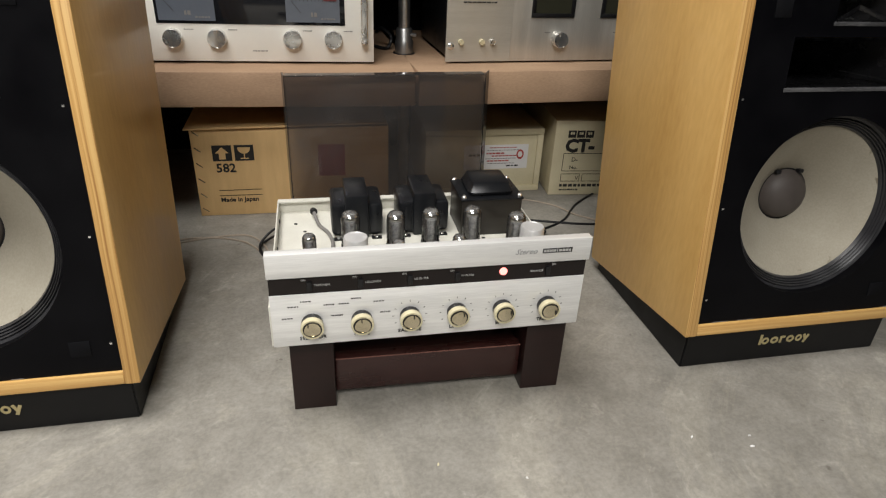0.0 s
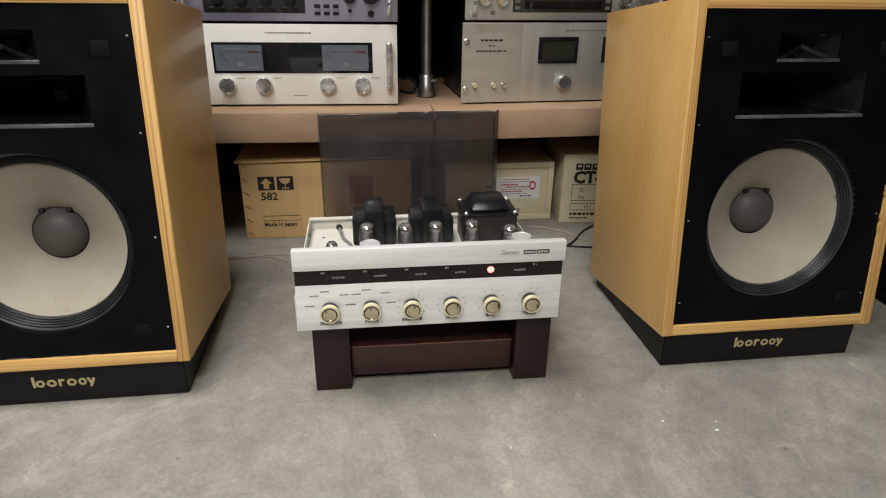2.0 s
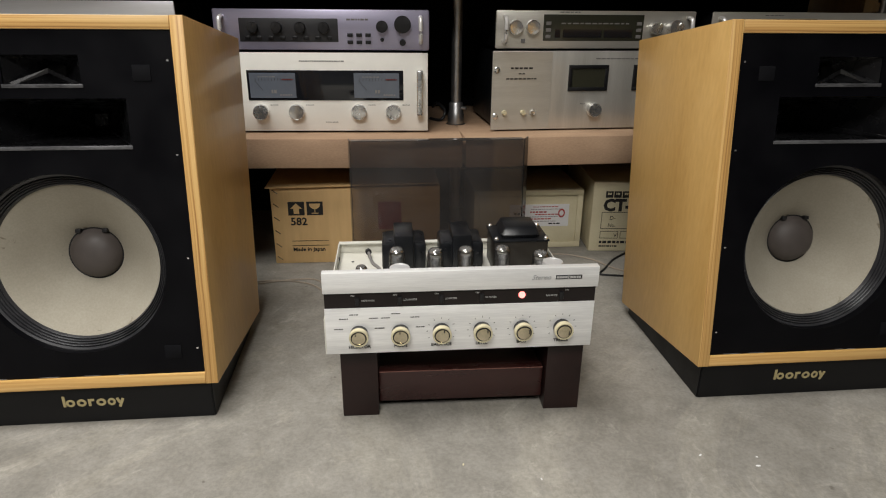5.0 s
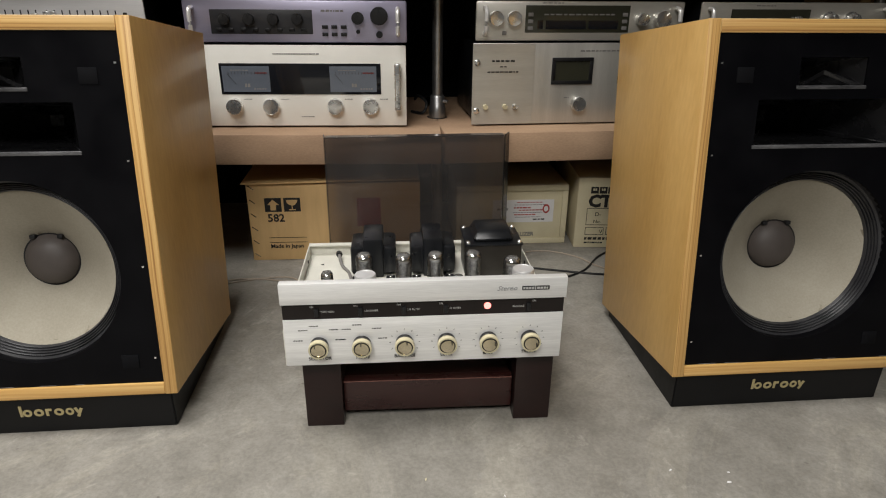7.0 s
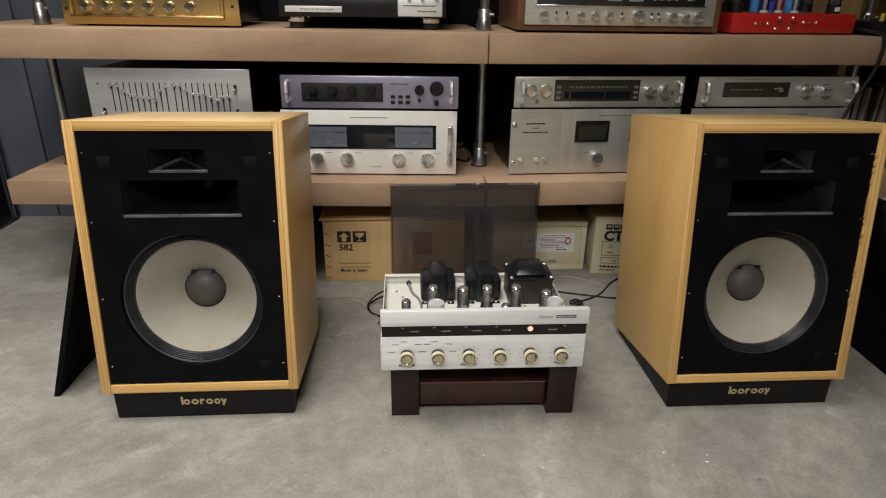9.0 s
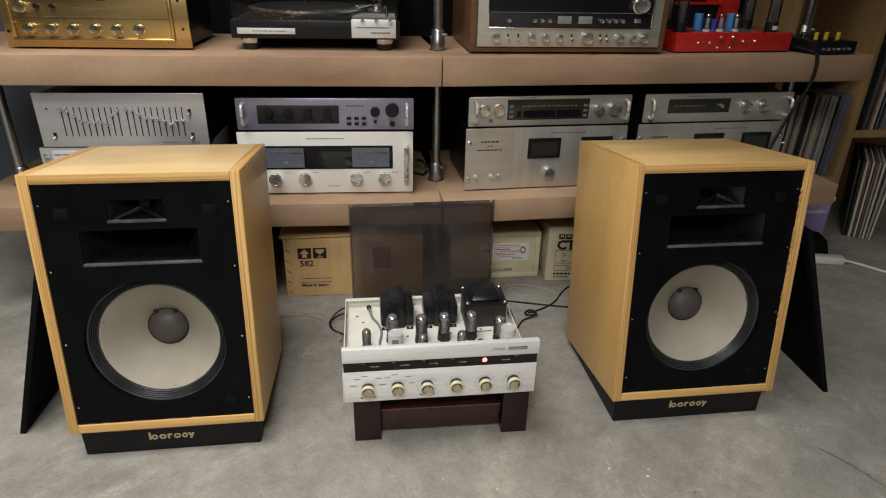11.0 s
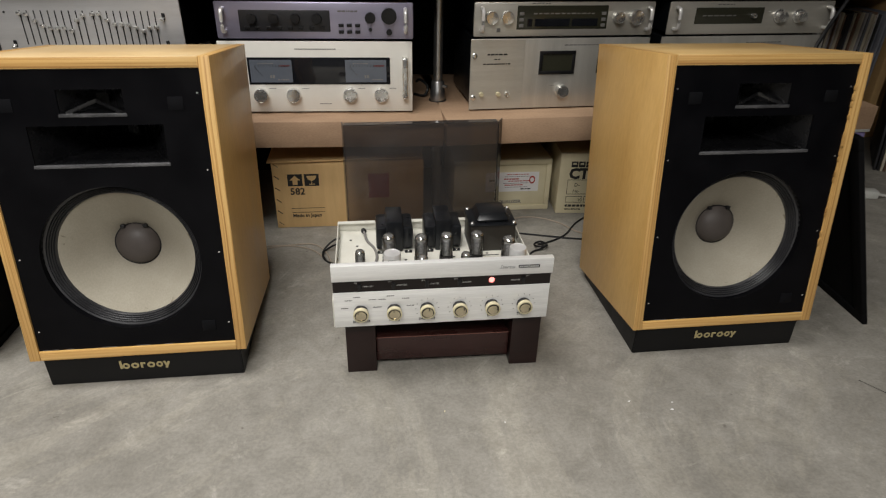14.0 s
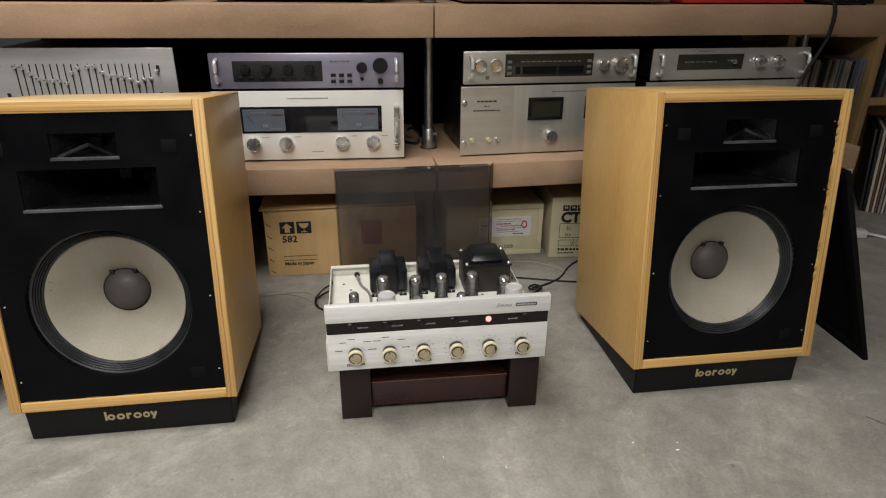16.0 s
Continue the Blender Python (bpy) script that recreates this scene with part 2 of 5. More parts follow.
CHASSIS = surface("cream_chassis_paint", (0.70, 0.69, 0.62), (0.60, 0.585, 0.52), rough=0.42, scale=25, fine=300, bump=0.03)
CHROME = surface("chrome", (0.78, 0.78, 0.78), rough=0.12, metal=1.0, bump=0, spread=0.1)
SATIN = surface("satin_handle_metal", (0.80, 0.79, 0.77), rough=0.34, metal=0.45, bump=0.01, spread=0.12)
STEEL = surface("galvanised_pipe", (0.5, 0.5, 0.5), (0.38, 0.38, 0.38), rough=0.32, metal=0.95, scale=40, bump=0.05)
ALU = surface("turned_aluminium", (0.80, 0.80, 0.78), rough=0.26, metal=0.9, bump=0.02, spread=0.12)
CAN = surface("capacitor_can", (0.78, 0.78, 0.78), rough=0.4, metal=0.5, bump=0.02, spread=0.15)
CREAM = surface("cream_plastic", (0.62, 0.56, 0.37), rough=0.35, bump=0.01, spread=0.1)
BRASS = surface("spun_champagne_metal", (0.66, 0.59, 0.43), rough=0.22, metal=0.95, bump=0.02, spread=0.15)
DARKBAND = surface("dark_brown_band", (0.018, 0.014, 0.013), rough=0.45, bump=0.01, spec=0.2)
BLACKMETAL = surface("black_enamel", (0.009, 0.010, 0.012), rough=0.32, scale=60, bump=0.04, spec=0.35)
BROWNENAMEL = surface("bare_transformer_lamination", (0.030, 0.026, 0.021), rough=0.4, metal=0.2, scale=60, stretch=(1, 1, 8), bump=0.1)
BLACKPL = surface("black_plastic", (0.011, 0.011, 0.012), rough=0.4, bump=0.02, spec=0.35)
DARKGREY = surface("charcoal_plastic", (0.022, 0.022, 0.025), rough=0.4, bump=0.02)
SCREEN = surface("dark_display_glass", (0.012, 0.013, 0.016), rough=0.08, bump=0)
METERBLUE = surface("blue_grey_meter_face", (0.115, 0.130, 0.158), rough=0.2, bump=0, spread=0.1)
PALEMETER = surface("pale_meter_glass", (0.30, 0.33, 0.31), rough=0.2, bump=0)
METEROLIVE = surface("unlit_olive_meter_face", (0.036, 0.036, 0.024), rough=0.2, bump=0, spread=0.1)
MAHOGANY = surface("dark_mahogany_stand", (0.020, 0.008, 0.007), (0.012, 0.005, 0.0045), rough=0.34, scale=20, fine=200, stretch=(0.4, 1, 1), bump=0.04, spec=0.35)
RAILWOOD = surface("red_mahogany_rail", (0.034, 0.0105, 0.009), (0.022, 0.007, 0.006), rough=0.3, scale=20, fine=200, stretch=(0.4, 1, 1), bump=0.04)
WALNUT = surface("walnut_case", (0.20, 0.10, 0.05), (0.11, 0.05, 0.022), rough=0.4, scale=14, fine=160, stretch=(0.4, 4, 4), bump=0.04)
KRAFT = surface("kraft_cardboard", (0.72, 0.485, 0.225), (0.62, 0.40, 0.175), rough=0.8, scale=14, fine=400, stretch=(4, 1, 0.6), bump=0.06)
PALECARD = surface("aged_cream_cardboard", (0.68, 0.62, 0.43), (0.55, 0.48, 0.31), rough=0.75, scale=8, fine=300, bump=0.06)
PAPER = surface("white_paper", (0.76, 0.75, 0.74), rough=0.8, bump=0.02, spread=0.08)
INK = surface("black_ink", (0.02, 0.018, 0.016), rough=0.7, bump=0)
GREYINK = surface("grey_ink", (0.2, 0.19, 0.18), rough=0.7, bump=0)
WHITEINK = surface("white_ink", (0.5, 0.5, 0.48), rough=0.6, bump=0)
REDINK = surface("red_ink", (0.45, 0.06, 0.05), rough=0.7, bump=0)
MAROON = surface("maroon_ink", (0.13, 0.022, 0.024), rough=0.6, bump=0)
REDPAINT = surface("red_enamel", (0.56, 0.022, 0.018), rough=0.3, bump=0.02, coat=0.4, spread=0.15)
BLUECAP = surface("blue_film_capacitor", (0.06, 0.27, 0.62), rough=0.35, bump=0)
VIOLETCAP = surface("violet_capacitor", (0.06, 0.07, 0.38), rough=0.35, bump=0)
YELLOW = surface("yellow_plastic", (0.72, 0.50, 0.05), rough=0.35, bump=0)
LAVENDER = surface("lavender_plastic", (0.36, 0.30, 0.62), rough=0.4, bump=0.02)
WHITEPL = surface("white_cable_plastic", (0.62, 0.62, 0.58), rough=0.45, bump=0.01, spread=0.1)
WIREBROWN = surface("clear_brown_wire", (0.36, 0.30, 0.235), rough=0.4, bump=0)
PINE = surface("pine_shelving", (0.38, 0.245, 0.105), (0.29, 0.18, 0.075), rough=0.6, scale=10, fine=150, stretch=(3, 3, 0.3), bump=0.05)
SLEEVES = [surface("record_sleeve_" + n, c, rough=0.55, scale=20, fine=300, island=0.35) for n, c in
           (("grey", (0.31, 0.30, 0.31)), ("dark", (0.018, 0.018, 0.02)), ("cream", (0.52, 0.47, 0.37)), ("brown", (0.22, 0.13, 0.09)), ("slate", (0.15, 0.16, 0.19)))]
SMOKE = clear("smoked_acrylic", (0.62, 0.59, 0.57), rough=0.05, dust=0.055)
SMOKE_EDGE = clear("smoked_acrylic_edge", (0.34, 0.32, 0.32), rough=0.08, dust=0.06)
CLEARPL = clear("clear_acrylic", (0.93, 0.93, 0.93), rough=0.03)
GLASS = clear("tube_glass", (0.98, 0.98, 0.975), rough=0.03, dust=0.03)
MIRRORTOP = surface("silvered_getter", (0.88, 0.87, 0.85), (0.30, 0.29, 0.28), rough=0.12, metal=0.8, bump=0, scale=70)
PLATES = surface("tube_plates", (0.60, 0.60, 0.60), (0.20, 0.20, 0.205), rough=0.45, metal=0.0, bump=0.02, scale=160)
DARKPLATES = surface("blackened_tube_plates", (0.10, 0.10, 0.105), (0.05, 0.05, 0.052), rough=0.5, bump=0.02)
LEDRED = glow("red_pilot_lamp", (1.0, 0.25, 0.22), 2.6)


# ---- building helpers ----
def grown(bm, made, m):
    if m is not None:
        bmesh.ops.transform(bm, matrix=m, verts=made)


def box(x0, x1, y0, y1, z0, z1, bevel=0.0, bm=None, m=None):
    bm = bm or bmesh.new()
    c = bmesh.ops.create_cube(bm, size=1.0, matrix=Matrix.Translation(((x0 + x1) / 2, (y0 + y1) / 2, (z0 + z1) / 2)) @ Matrix.Diagonal((abs(x1 - x0), abs(y1 - y0), abs(z1 - z0), 1)))
    vs = c["verts"]
    if bevel:
        es = list({e for v in vs for e in v.link_edges})
        r = bmesh.ops.bevel(bm, geom=es, offset=bevel, segments=2, affect="EDGES", profile=0.5)
        vs = list({v for f in r["faces"] for v in f.verts} | {v for v in vs if v.is_valid})
    grown(bm, vs, m)
    return bm


def lathe(profile, seg=24, bm=None, m=None):
    """Turns (radius, height) pairs round the z axis."""
    bm = bm or bmesh.new()
    rings = []
    for r, z in profile:
        if r < 1e-6:
            rings.append([bm.verts.new((0, 0, z))])
        else:
            rings.append([bm.verts.new((r * math.cos(2 * math.pi * i / seg), r * math.sin(2 * math.pi * i / seg), z)) for i in range(seg)])
    for a, b in zip(rings, rings[1:]):
        for i in range(seg):
            j = (i + 1) % seg
            if len(a) == 1 and len(b) == 1:
                continue
            if len(a) == 1:
                bm.faces.new((a[0], b[j], b[i]))
            elif len(b) == 1:
                bm.faces.new((a[i], a[j], b[0]))
            else:
                bm.faces.new((a[i], a[j], b[j], b[i]))
    grown(bm, [v for r in rings for v in r], m)
    return bm


def rod(p, q, r, seg=12, bm=None, r2=None):
    p, q = Vector(p), Vector(q)
    turn = (q - p).to_track_quat("Z", "Y").to_matrix().to_4x4()
    h = (q - p).length
    r2 = r if r2 is None else r2
    b = min(r, r2) * 0.15
    return lathe([(0, 0), (r - b, 0), (r, b), (r2, h - b), (r2 - b, h), (0, h)], seg, bm, Matrix.Translation(p) @ turn)


def tube(points, r, seg=8, steps=6, bm=None, loop=False):
    """A round cord along a smooth line through the points."""
    bm = bm or bmesh.new()
    p = [Vector(q) for q in points]
    line = []
    for i in range(len(p) - 1):
        a, b, c, d = p[max(i - 1, 0)], p[i], p[i + 1], p[min(i + 2, len(p) - 1)]
        for k in range(steps):
            t = k / steps
            line.append(0.5 * ((2 * b) + (c - a) * t + (2 * a - 5 * b + 4 * c - d) * t * t + (3 * b - a - 3 * c + d) * t ** 3))
    line.append(p[-1])
    rings, up = [], Vector((0, 0, 1))
    for i, q in enumerate(line):
        d = (line[min(i + 1, len(line) - 1)] - line[max(i - 1, 0)]).normalized()
        s = d.cross(up)
        s = s.normalized() if s.length > 1e-3 else Vector((1, 0, 0))
        u = s.cross(d).normalized()
        rings.append([bm.verts.new(q + r * (math.cos(2 * math.pi * k / seg) * s + math.sin(2 * math.pi * k / seg) * u)) for k in range(seg)])
    for a, b in zip(rings, rings[1:]):
        for k in range(seg):
            bm.faces.new((a[k], a[(k + 1) % seg], b[(k + 1) % seg], b[k]))
    bm.faces.new(rings[0])
    bm.faces.new(rings[-1][::-1])
    return bm


def mesh_of(name, bm, mats, pick=None):
    bmesh.ops.recalc_face_normals(bm, faces=bm.faces)
    if pick:
        for f in bm.faces:
            f.material_index = pick(f)
    for f in bm.faces:
        f.smooth = True
    me = bpy.data.meshes.new(name)
    bm.to_mesh(me)
    bm.free()
    for m in mats if isinstance(mats, (list, tuple)) else [mats]:
        me.materials.append(m)
    me.set_sharp_from_angle(angle=radians(35))
    return me


def part(name, bm, mats, parent, label="", pick=None):
    """ONE mesh object under a thing or a part."""
    ob = new(name, mesh_of(name, bm, mats, pick))
    ob.parent = parent
    return tagged(ob, label)


def thing(name, m, label, category, group="", kind=""):
    ob = new(name)
    ob.matrix_basis = m
    ob.empty_display_size = 0.05
    return tagged(ob, label, category, group, kind)


def solo(name, bm, mats, m, label, category, group="", kind="", pick=None):
    ob = new(name, mesh_of(name, bm, mats, pick))
    ob.matrix_basis = m
    return tagged(ob, label, category, group, kind)


def facing(x, z, y=0.0):
    """A pose whose z axis points out of a front panel, towards -y."""
    return Matrix.Translation((x, y, z)) @ Matrix.Rotation(radians(90), 4, "X")


def knob(parent, x, z, r, length, mats, y=0.0, name="knob", label="", skirt=0.0, turn=0.0, seg=24):
    prof = [(0, 0)]
    if skirt:
        prof += [(skirt, 0), (skirt, length * 0.18), (r * 1.02, length * 0.22)]
    else:
        prof += [(r, 0)]
    prof += [(r, length * 0.9), (r * 0.93, length)]
    bm = lathe(prof, seg)
    # a spun face: a shallow saddle throws the light back in two wedges
    hub = bm.verts.new((0, 0, length))
    ring = [bm.verts.new((r * 0.93 * math.cos(2 * math.pi * i / seg), r * 0.93 * math.sin(2 * math.pi * i / seg), length + r * 0.09 * math.cos(4 * math.pi * i / seg + turn))) for i in range(seg)]
    for i in range(seg):
        bm.faces.new((hub, ring[i], ring[(i + 1) % seg]))
    box(-r * 0.06, r * 0.06, r * 0.45, r * 0.90, length * 0.97, length * 1.09, bm=bm, m=Matrix.Rotation(turn, 4, "Z"))
    bmesh.ops.transform(bm, matrix=facing(x, z, y), verts=bm.verts)
    return part(name, bm, mats, parent, label)


def handle(parent, x, z0, z1, out, r, mat, name="handle", y=0.0):
    bm = tube([(x, y, z0), (x, y - out * 0.7, z0 + 0.002), (x, y - out, z0 + out * 0.5), (x, y - out, z1 - out * 0.5), (x, y - out * 0.7, z1 - 0.002), (x, y, z1)], r, 10, 4)
    return part(name, bm, mat, parent, "")


def bars(parent, x, z, w, h, mat, count=6, seed=1, y=-0.0006, name="marking"):
    """Unreadable writing as a row of small flat bars."""
    rnd = random.Random(seed)
    bm, u = bmesh.new(), 0.0
    lengths = [rnd.uniform(0.6, 1.6) for _ in range(count)]
    unit = w / (sum(lengths) + 0.35 * (count - 1))
    for k in lengths:
        box(x + u, x + u + k * unit, y, y + 0.0008, z - h / 2, z + h / 2, bm=bm)
        u += (k + 0.35) * unit
    return part(name, bm, mat, parent)


def lettering(parent, text, x, z, size, mat, y=-0.0006, align="LEFT", shear=0.0, name="lettering", bold=0.0):
    cu = bpy.data.curves.new("lettering", "FONT")
    cu.body, cu.size, cu.align_x, cu.shear, cu.extrude, cu.resolution_u, cu.offset = text, size, align, shear, 0.0003, 2, bold
    tmp = new("lettering_draft", cu)
    me = bpy.data.meshes.new_from_object(tmp.evaluated_get(bpy.context.evaluated_depsgraph_get()))
    bpy.data.objects.remove(tmp)
    me.transform(Matrix.Translation((x, y, z)) @ Matrix.Rotation(radians(90), 4, "X"))
    me.materials.clear()
    me.materials.append(mat)
    ob = new(name, me)
    ob.parent = parent
    return ob


def frame_ring(x0, x1, z0, z1, wide, y0, y1, bevel=0.0):
    bm = box(x0, x1, y0, y1, z0, z0 + wide, bevel)
    box(x0, x1, y0, y1, z1 - wide, z1, bevel, bm)
    box(x0, x0 + wide, y0, y1, z0 + wide, z1 - wide, bevel, bm)
    box(x1 - wide, x1, y0, y1, z0 + wide, z1 - wide, bevel, bm)
    return bm


# ---- the room ----
ground = solo("floor", box(-5, 5, -6, 3, -0.1, 0), CONCRETE, pose(0, 0, 0), "worn grey concrete floor with scuffs and stains", "floor", kind="structure")
bm = bmesh.new()
for k, (x, y) in enumerate(((0.857, -0.09), (0.880, -0.120), (0.902, -0.154), (0.912, -0.172), (0.932, -0.214))):
    if k:
        a, b = Vector(last), Vector((x, y, 0))
        side = (b - a).cross(Vector((0, 0, 1))).normalized() * 0.0011
        bm.faces.new([bm.verts.new(p + Vector((0, 0, 0.0006))) for p in (a - side, b - side * 0.6, b + side * 0.6, a + side)])
    last = (x, y, 0)
part("crack", bm, INK, ground, "short dark hairline crack")
for k, (x, y, r) in enumerate(((0.435, -0.148, 0.004), (0.359, -0.121, 0.0034), (-0.003, -0.126, 0.003), (0.107, -0.162, 0.0022), (0.443, -0.129, 0.0022))):
    bm = lathe([(0, 0.0012), (r * 0.7, 0.0010), (r, 0)], 7, None, pose(x, y, 0, 0, 0, 40 * k) @ Matrix.Diagonal((1, 0.45, 1, 1)))
    part("paint_fleck", bm, PALECARD if k == 2 else PAPER, ground, "dried paint fleck")
solo("wall_north", box(-5, 5, 1.62, 1.75, 0, 3.1), WALL, pose(0, 0, 0), "plain grey wall behind the shelving", "wall", kind="structure")
solo("wall_south", box(-5, 5, -6.1, -6, 0, 3.1), WALL, pose(0, 0, 0), "plain grey wall", "wall", kind="structure")
solo("wall_west", box(-5.1, -5, -6, 1.75, 0, 3.1), WALL, pose(0, 0, 0), "plain grey wall", "wall", kind="structure")
solo("wall_east", box(5, 5.1, -6, 1.75, 0, 3.1), WALL, pose(0, 0, 0), "plain grey wall", "wall", kind="structure")
solo("ceiling", box(-5, 5, -6, 1.75, 3.1, 3.2), WALL, pose(0, 0, 0), "plain pale ceiling", "ceiling", kind="structure")
bm = bmesh.new()
for k in range(6):
    box(-1.14 - 0.42 * (k + 1), -1.14 - 0.42 * k - 0.006, 1.25, 1.29, 0.0, 2.4, 0.004, bm)
solo("wall_partition", bm, BLUEGREY, pose(0, 0, 0), "blue-grey panelled partition beside the shelving", "wall", kind="structure")
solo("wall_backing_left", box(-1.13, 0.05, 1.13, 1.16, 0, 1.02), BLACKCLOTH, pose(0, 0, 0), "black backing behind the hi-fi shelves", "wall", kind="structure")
BAY = pose(0.049, 0.645, 0, 0, 0, 5.0)
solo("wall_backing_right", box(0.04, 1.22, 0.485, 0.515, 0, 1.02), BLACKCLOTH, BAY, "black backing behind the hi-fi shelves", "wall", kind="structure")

# ---- shelf boards and poles ----
LOW, UP = 0.342, 0.742
solo("shelf_board", box(-1.285, 0.0492, 0.595, 1.12, LOW - 0.07, LOW, 0.002), MDF, pose(0, 0, 0), "thick raw MDF lower shelf board", "shelf", "shelf boards")
solo("shelf_board", box(-1.40, 0.047, 0.645, 1.12, UP - 0.078, UP, 0.002), MDF, pose(0, 0, 0), "thick raw MDF upper shelf board", "shelf", "shelf boards")
solo("shelf_board", box(0.0045, 1.315, -0.05, 0.475, LOW - 0.07, LOW, 0.002), MDF, BAY, "thick raw MDF lower shelf board", "shelf", "shelf boards")
solo("shelf_board", box(0.002, 1.345, 0.0, 0.475, UP - 0.078, UP, 0.002), MDF, BAY, "thick raw MDF upper shelf board", "shelf", "shelf boards")


def shelf_pole(m):
    t = thing("shelf_pole", m, "galvanised steel pipe carrying the shelf boards", "pole", "shelf poles")
    part("pipe", rod((0, 0, 0), (0, 0, 1.75), 0.0135, 20), STEEL, t)
    for z in (LOW, UP):
        c = part("coupling", lathe([(0.0137, 0), (0.021, 0), (0.0215, 0.026), (0.019, 0.03), (0.019, 0.052), (0.0165, 0.056), (0.0137, 0.056)], 20, None, Matrix.Translation((0, 0, z + 0.001))), STEEL, t)
        part("set_screw", rod((0.015, -0.01, z + 0.043), (0.026, -0.016, z + 0.043), 0.0045, 8), STEEL, c)
    for z in (LOW, UP):
        part("pipe_hole", lathe([(0.0137, 0.0), (0.026, 0.0), (0.026, 0.0008), (0.0137, 0.0008)], 24, None, Matrix.Translation((0, 0, z + 0.0002))), BLACKPL, t)
    return t


pole = shelf_pole(pose(0.047, 0.80, 0))
copy_thing(pole, pose(-1.200, 0.79, 0, 0, 0, 20))
copy_thing(pole, BAY @ pose(1.325, 0.30, 0))


# ---- loudspeakers ----
W, H, D, T = 0.398, 0.552, 0.345, 0.019
LEAN_BACK = 7.6


def holed_plate(w, h, holes, circle, y0, y1):
    """A plate in x and z with rectangular holes in a column and one round hole below them."""
    bm = bmesh.new()
    cx, cz, r = circle
    split = min(z0 for _, _, z0, _ in holes) - 0.012
    seg = 72

    def quad(x0, x1, z0, z1):
        if x1 - x0 > 1e-5 and z1 - z0 > 1e-5:
            bm.faces.new([bm.verts.new((x, y0, z)) for x, z in ((x0, z0), (x1, z0), (x1, z1), (x0, z1))])

    inner, outer = [], []
    for i in range(seg):
        a = 2 * math.pi * (i + 0.5) / seg
        c, s = math.cos(a), math.sin(a)
        k = min((w / 2 if c > 0 else -w / 2) / c if abs(c) > 1e-6 else 9, ((split - cz) if s > 0 else -cz) / s if abs(s) > 1e-6 else 9)
        inner.append(bm.verts.new((cx + r * c, y0, cz + r * s)))
        outer.append(bm.verts.new((cx + k * c, y0, cz + k * s)))
    for i in range(seg):
        j = (i + 1) % seg
        bm.faces.new((inner[i], inner[j], outer[j], outer[i]))
    for x, z in ((-w / 2, 0), (w / 2, 0), (w / 2, split), (-w / 2, split)):
        corner = bm.verts.new((x, y0, z))
        near = sorted(outer, key=lambda v: (v.co - corner.co).length)
        a = next(v for v in near if abs(v.co.x - x) < 1e-5)
        b = next(v for v in near if abs(v.co.z - z) < 1e-5)
        bm.faces.new((a, b, corner))
    z = split
    for x0, x1, z0, z1 in sorted(holes, key=lambda q: q[2]):
        quad(-w / 2, w / 2, z, z0)
        quad(-w / 2, x0, z0, z1)
        quad(x1, w / 2, z0, z1)
        z = z1
    quad(-w / 2, w / 2, z, h)
    bmesh.ops.remove_doubles(bm, verts=bm.verts, dist=1e-5)
    ext = bmesh.ops.extrude_face_region(bm, geom=list(bm.faces))
    bmesh.ops.translate(bm, vec=(0, y1 - y0, 0), verts=[v for v in ext["geom"] if isinstance(v, bmesh.types.BMVert)])
    return bm


def horn_of(x0, x1, z0, z1, y, deep):
    """A flared rectangular horn, its lip standing a little proud of the baffle."""
    bm = bmesh.new()
    cx, cz, steps, rows = (x0 + x1) / 2, (z0 + z1) / 2, 7, []
    for k in range(steps + 1):
        t = k / steps
        hx = (x1 - x0) / 2 * (1 - t) ** 0.9 + 0.010 * t
        hz = (z1 - z0) / 2 * (1 - t) ** 0.6 + 0.009 * t
        rows.append([bm.verts.new((cx + sx * hx, y + deep * t, cz + sz * hz)) for sx, sz in ((-1, -1), (1, -1), (1, 1), (-1, 1))])
    for a, b in zip(rows, rows[1:]):
        for i in range(4):
            bm.faces.new((a[i], a[(i + 1) % 4], b[(i + 1) % 4], b[i]))
    bm.faces.new(rows[-1])
    return bm


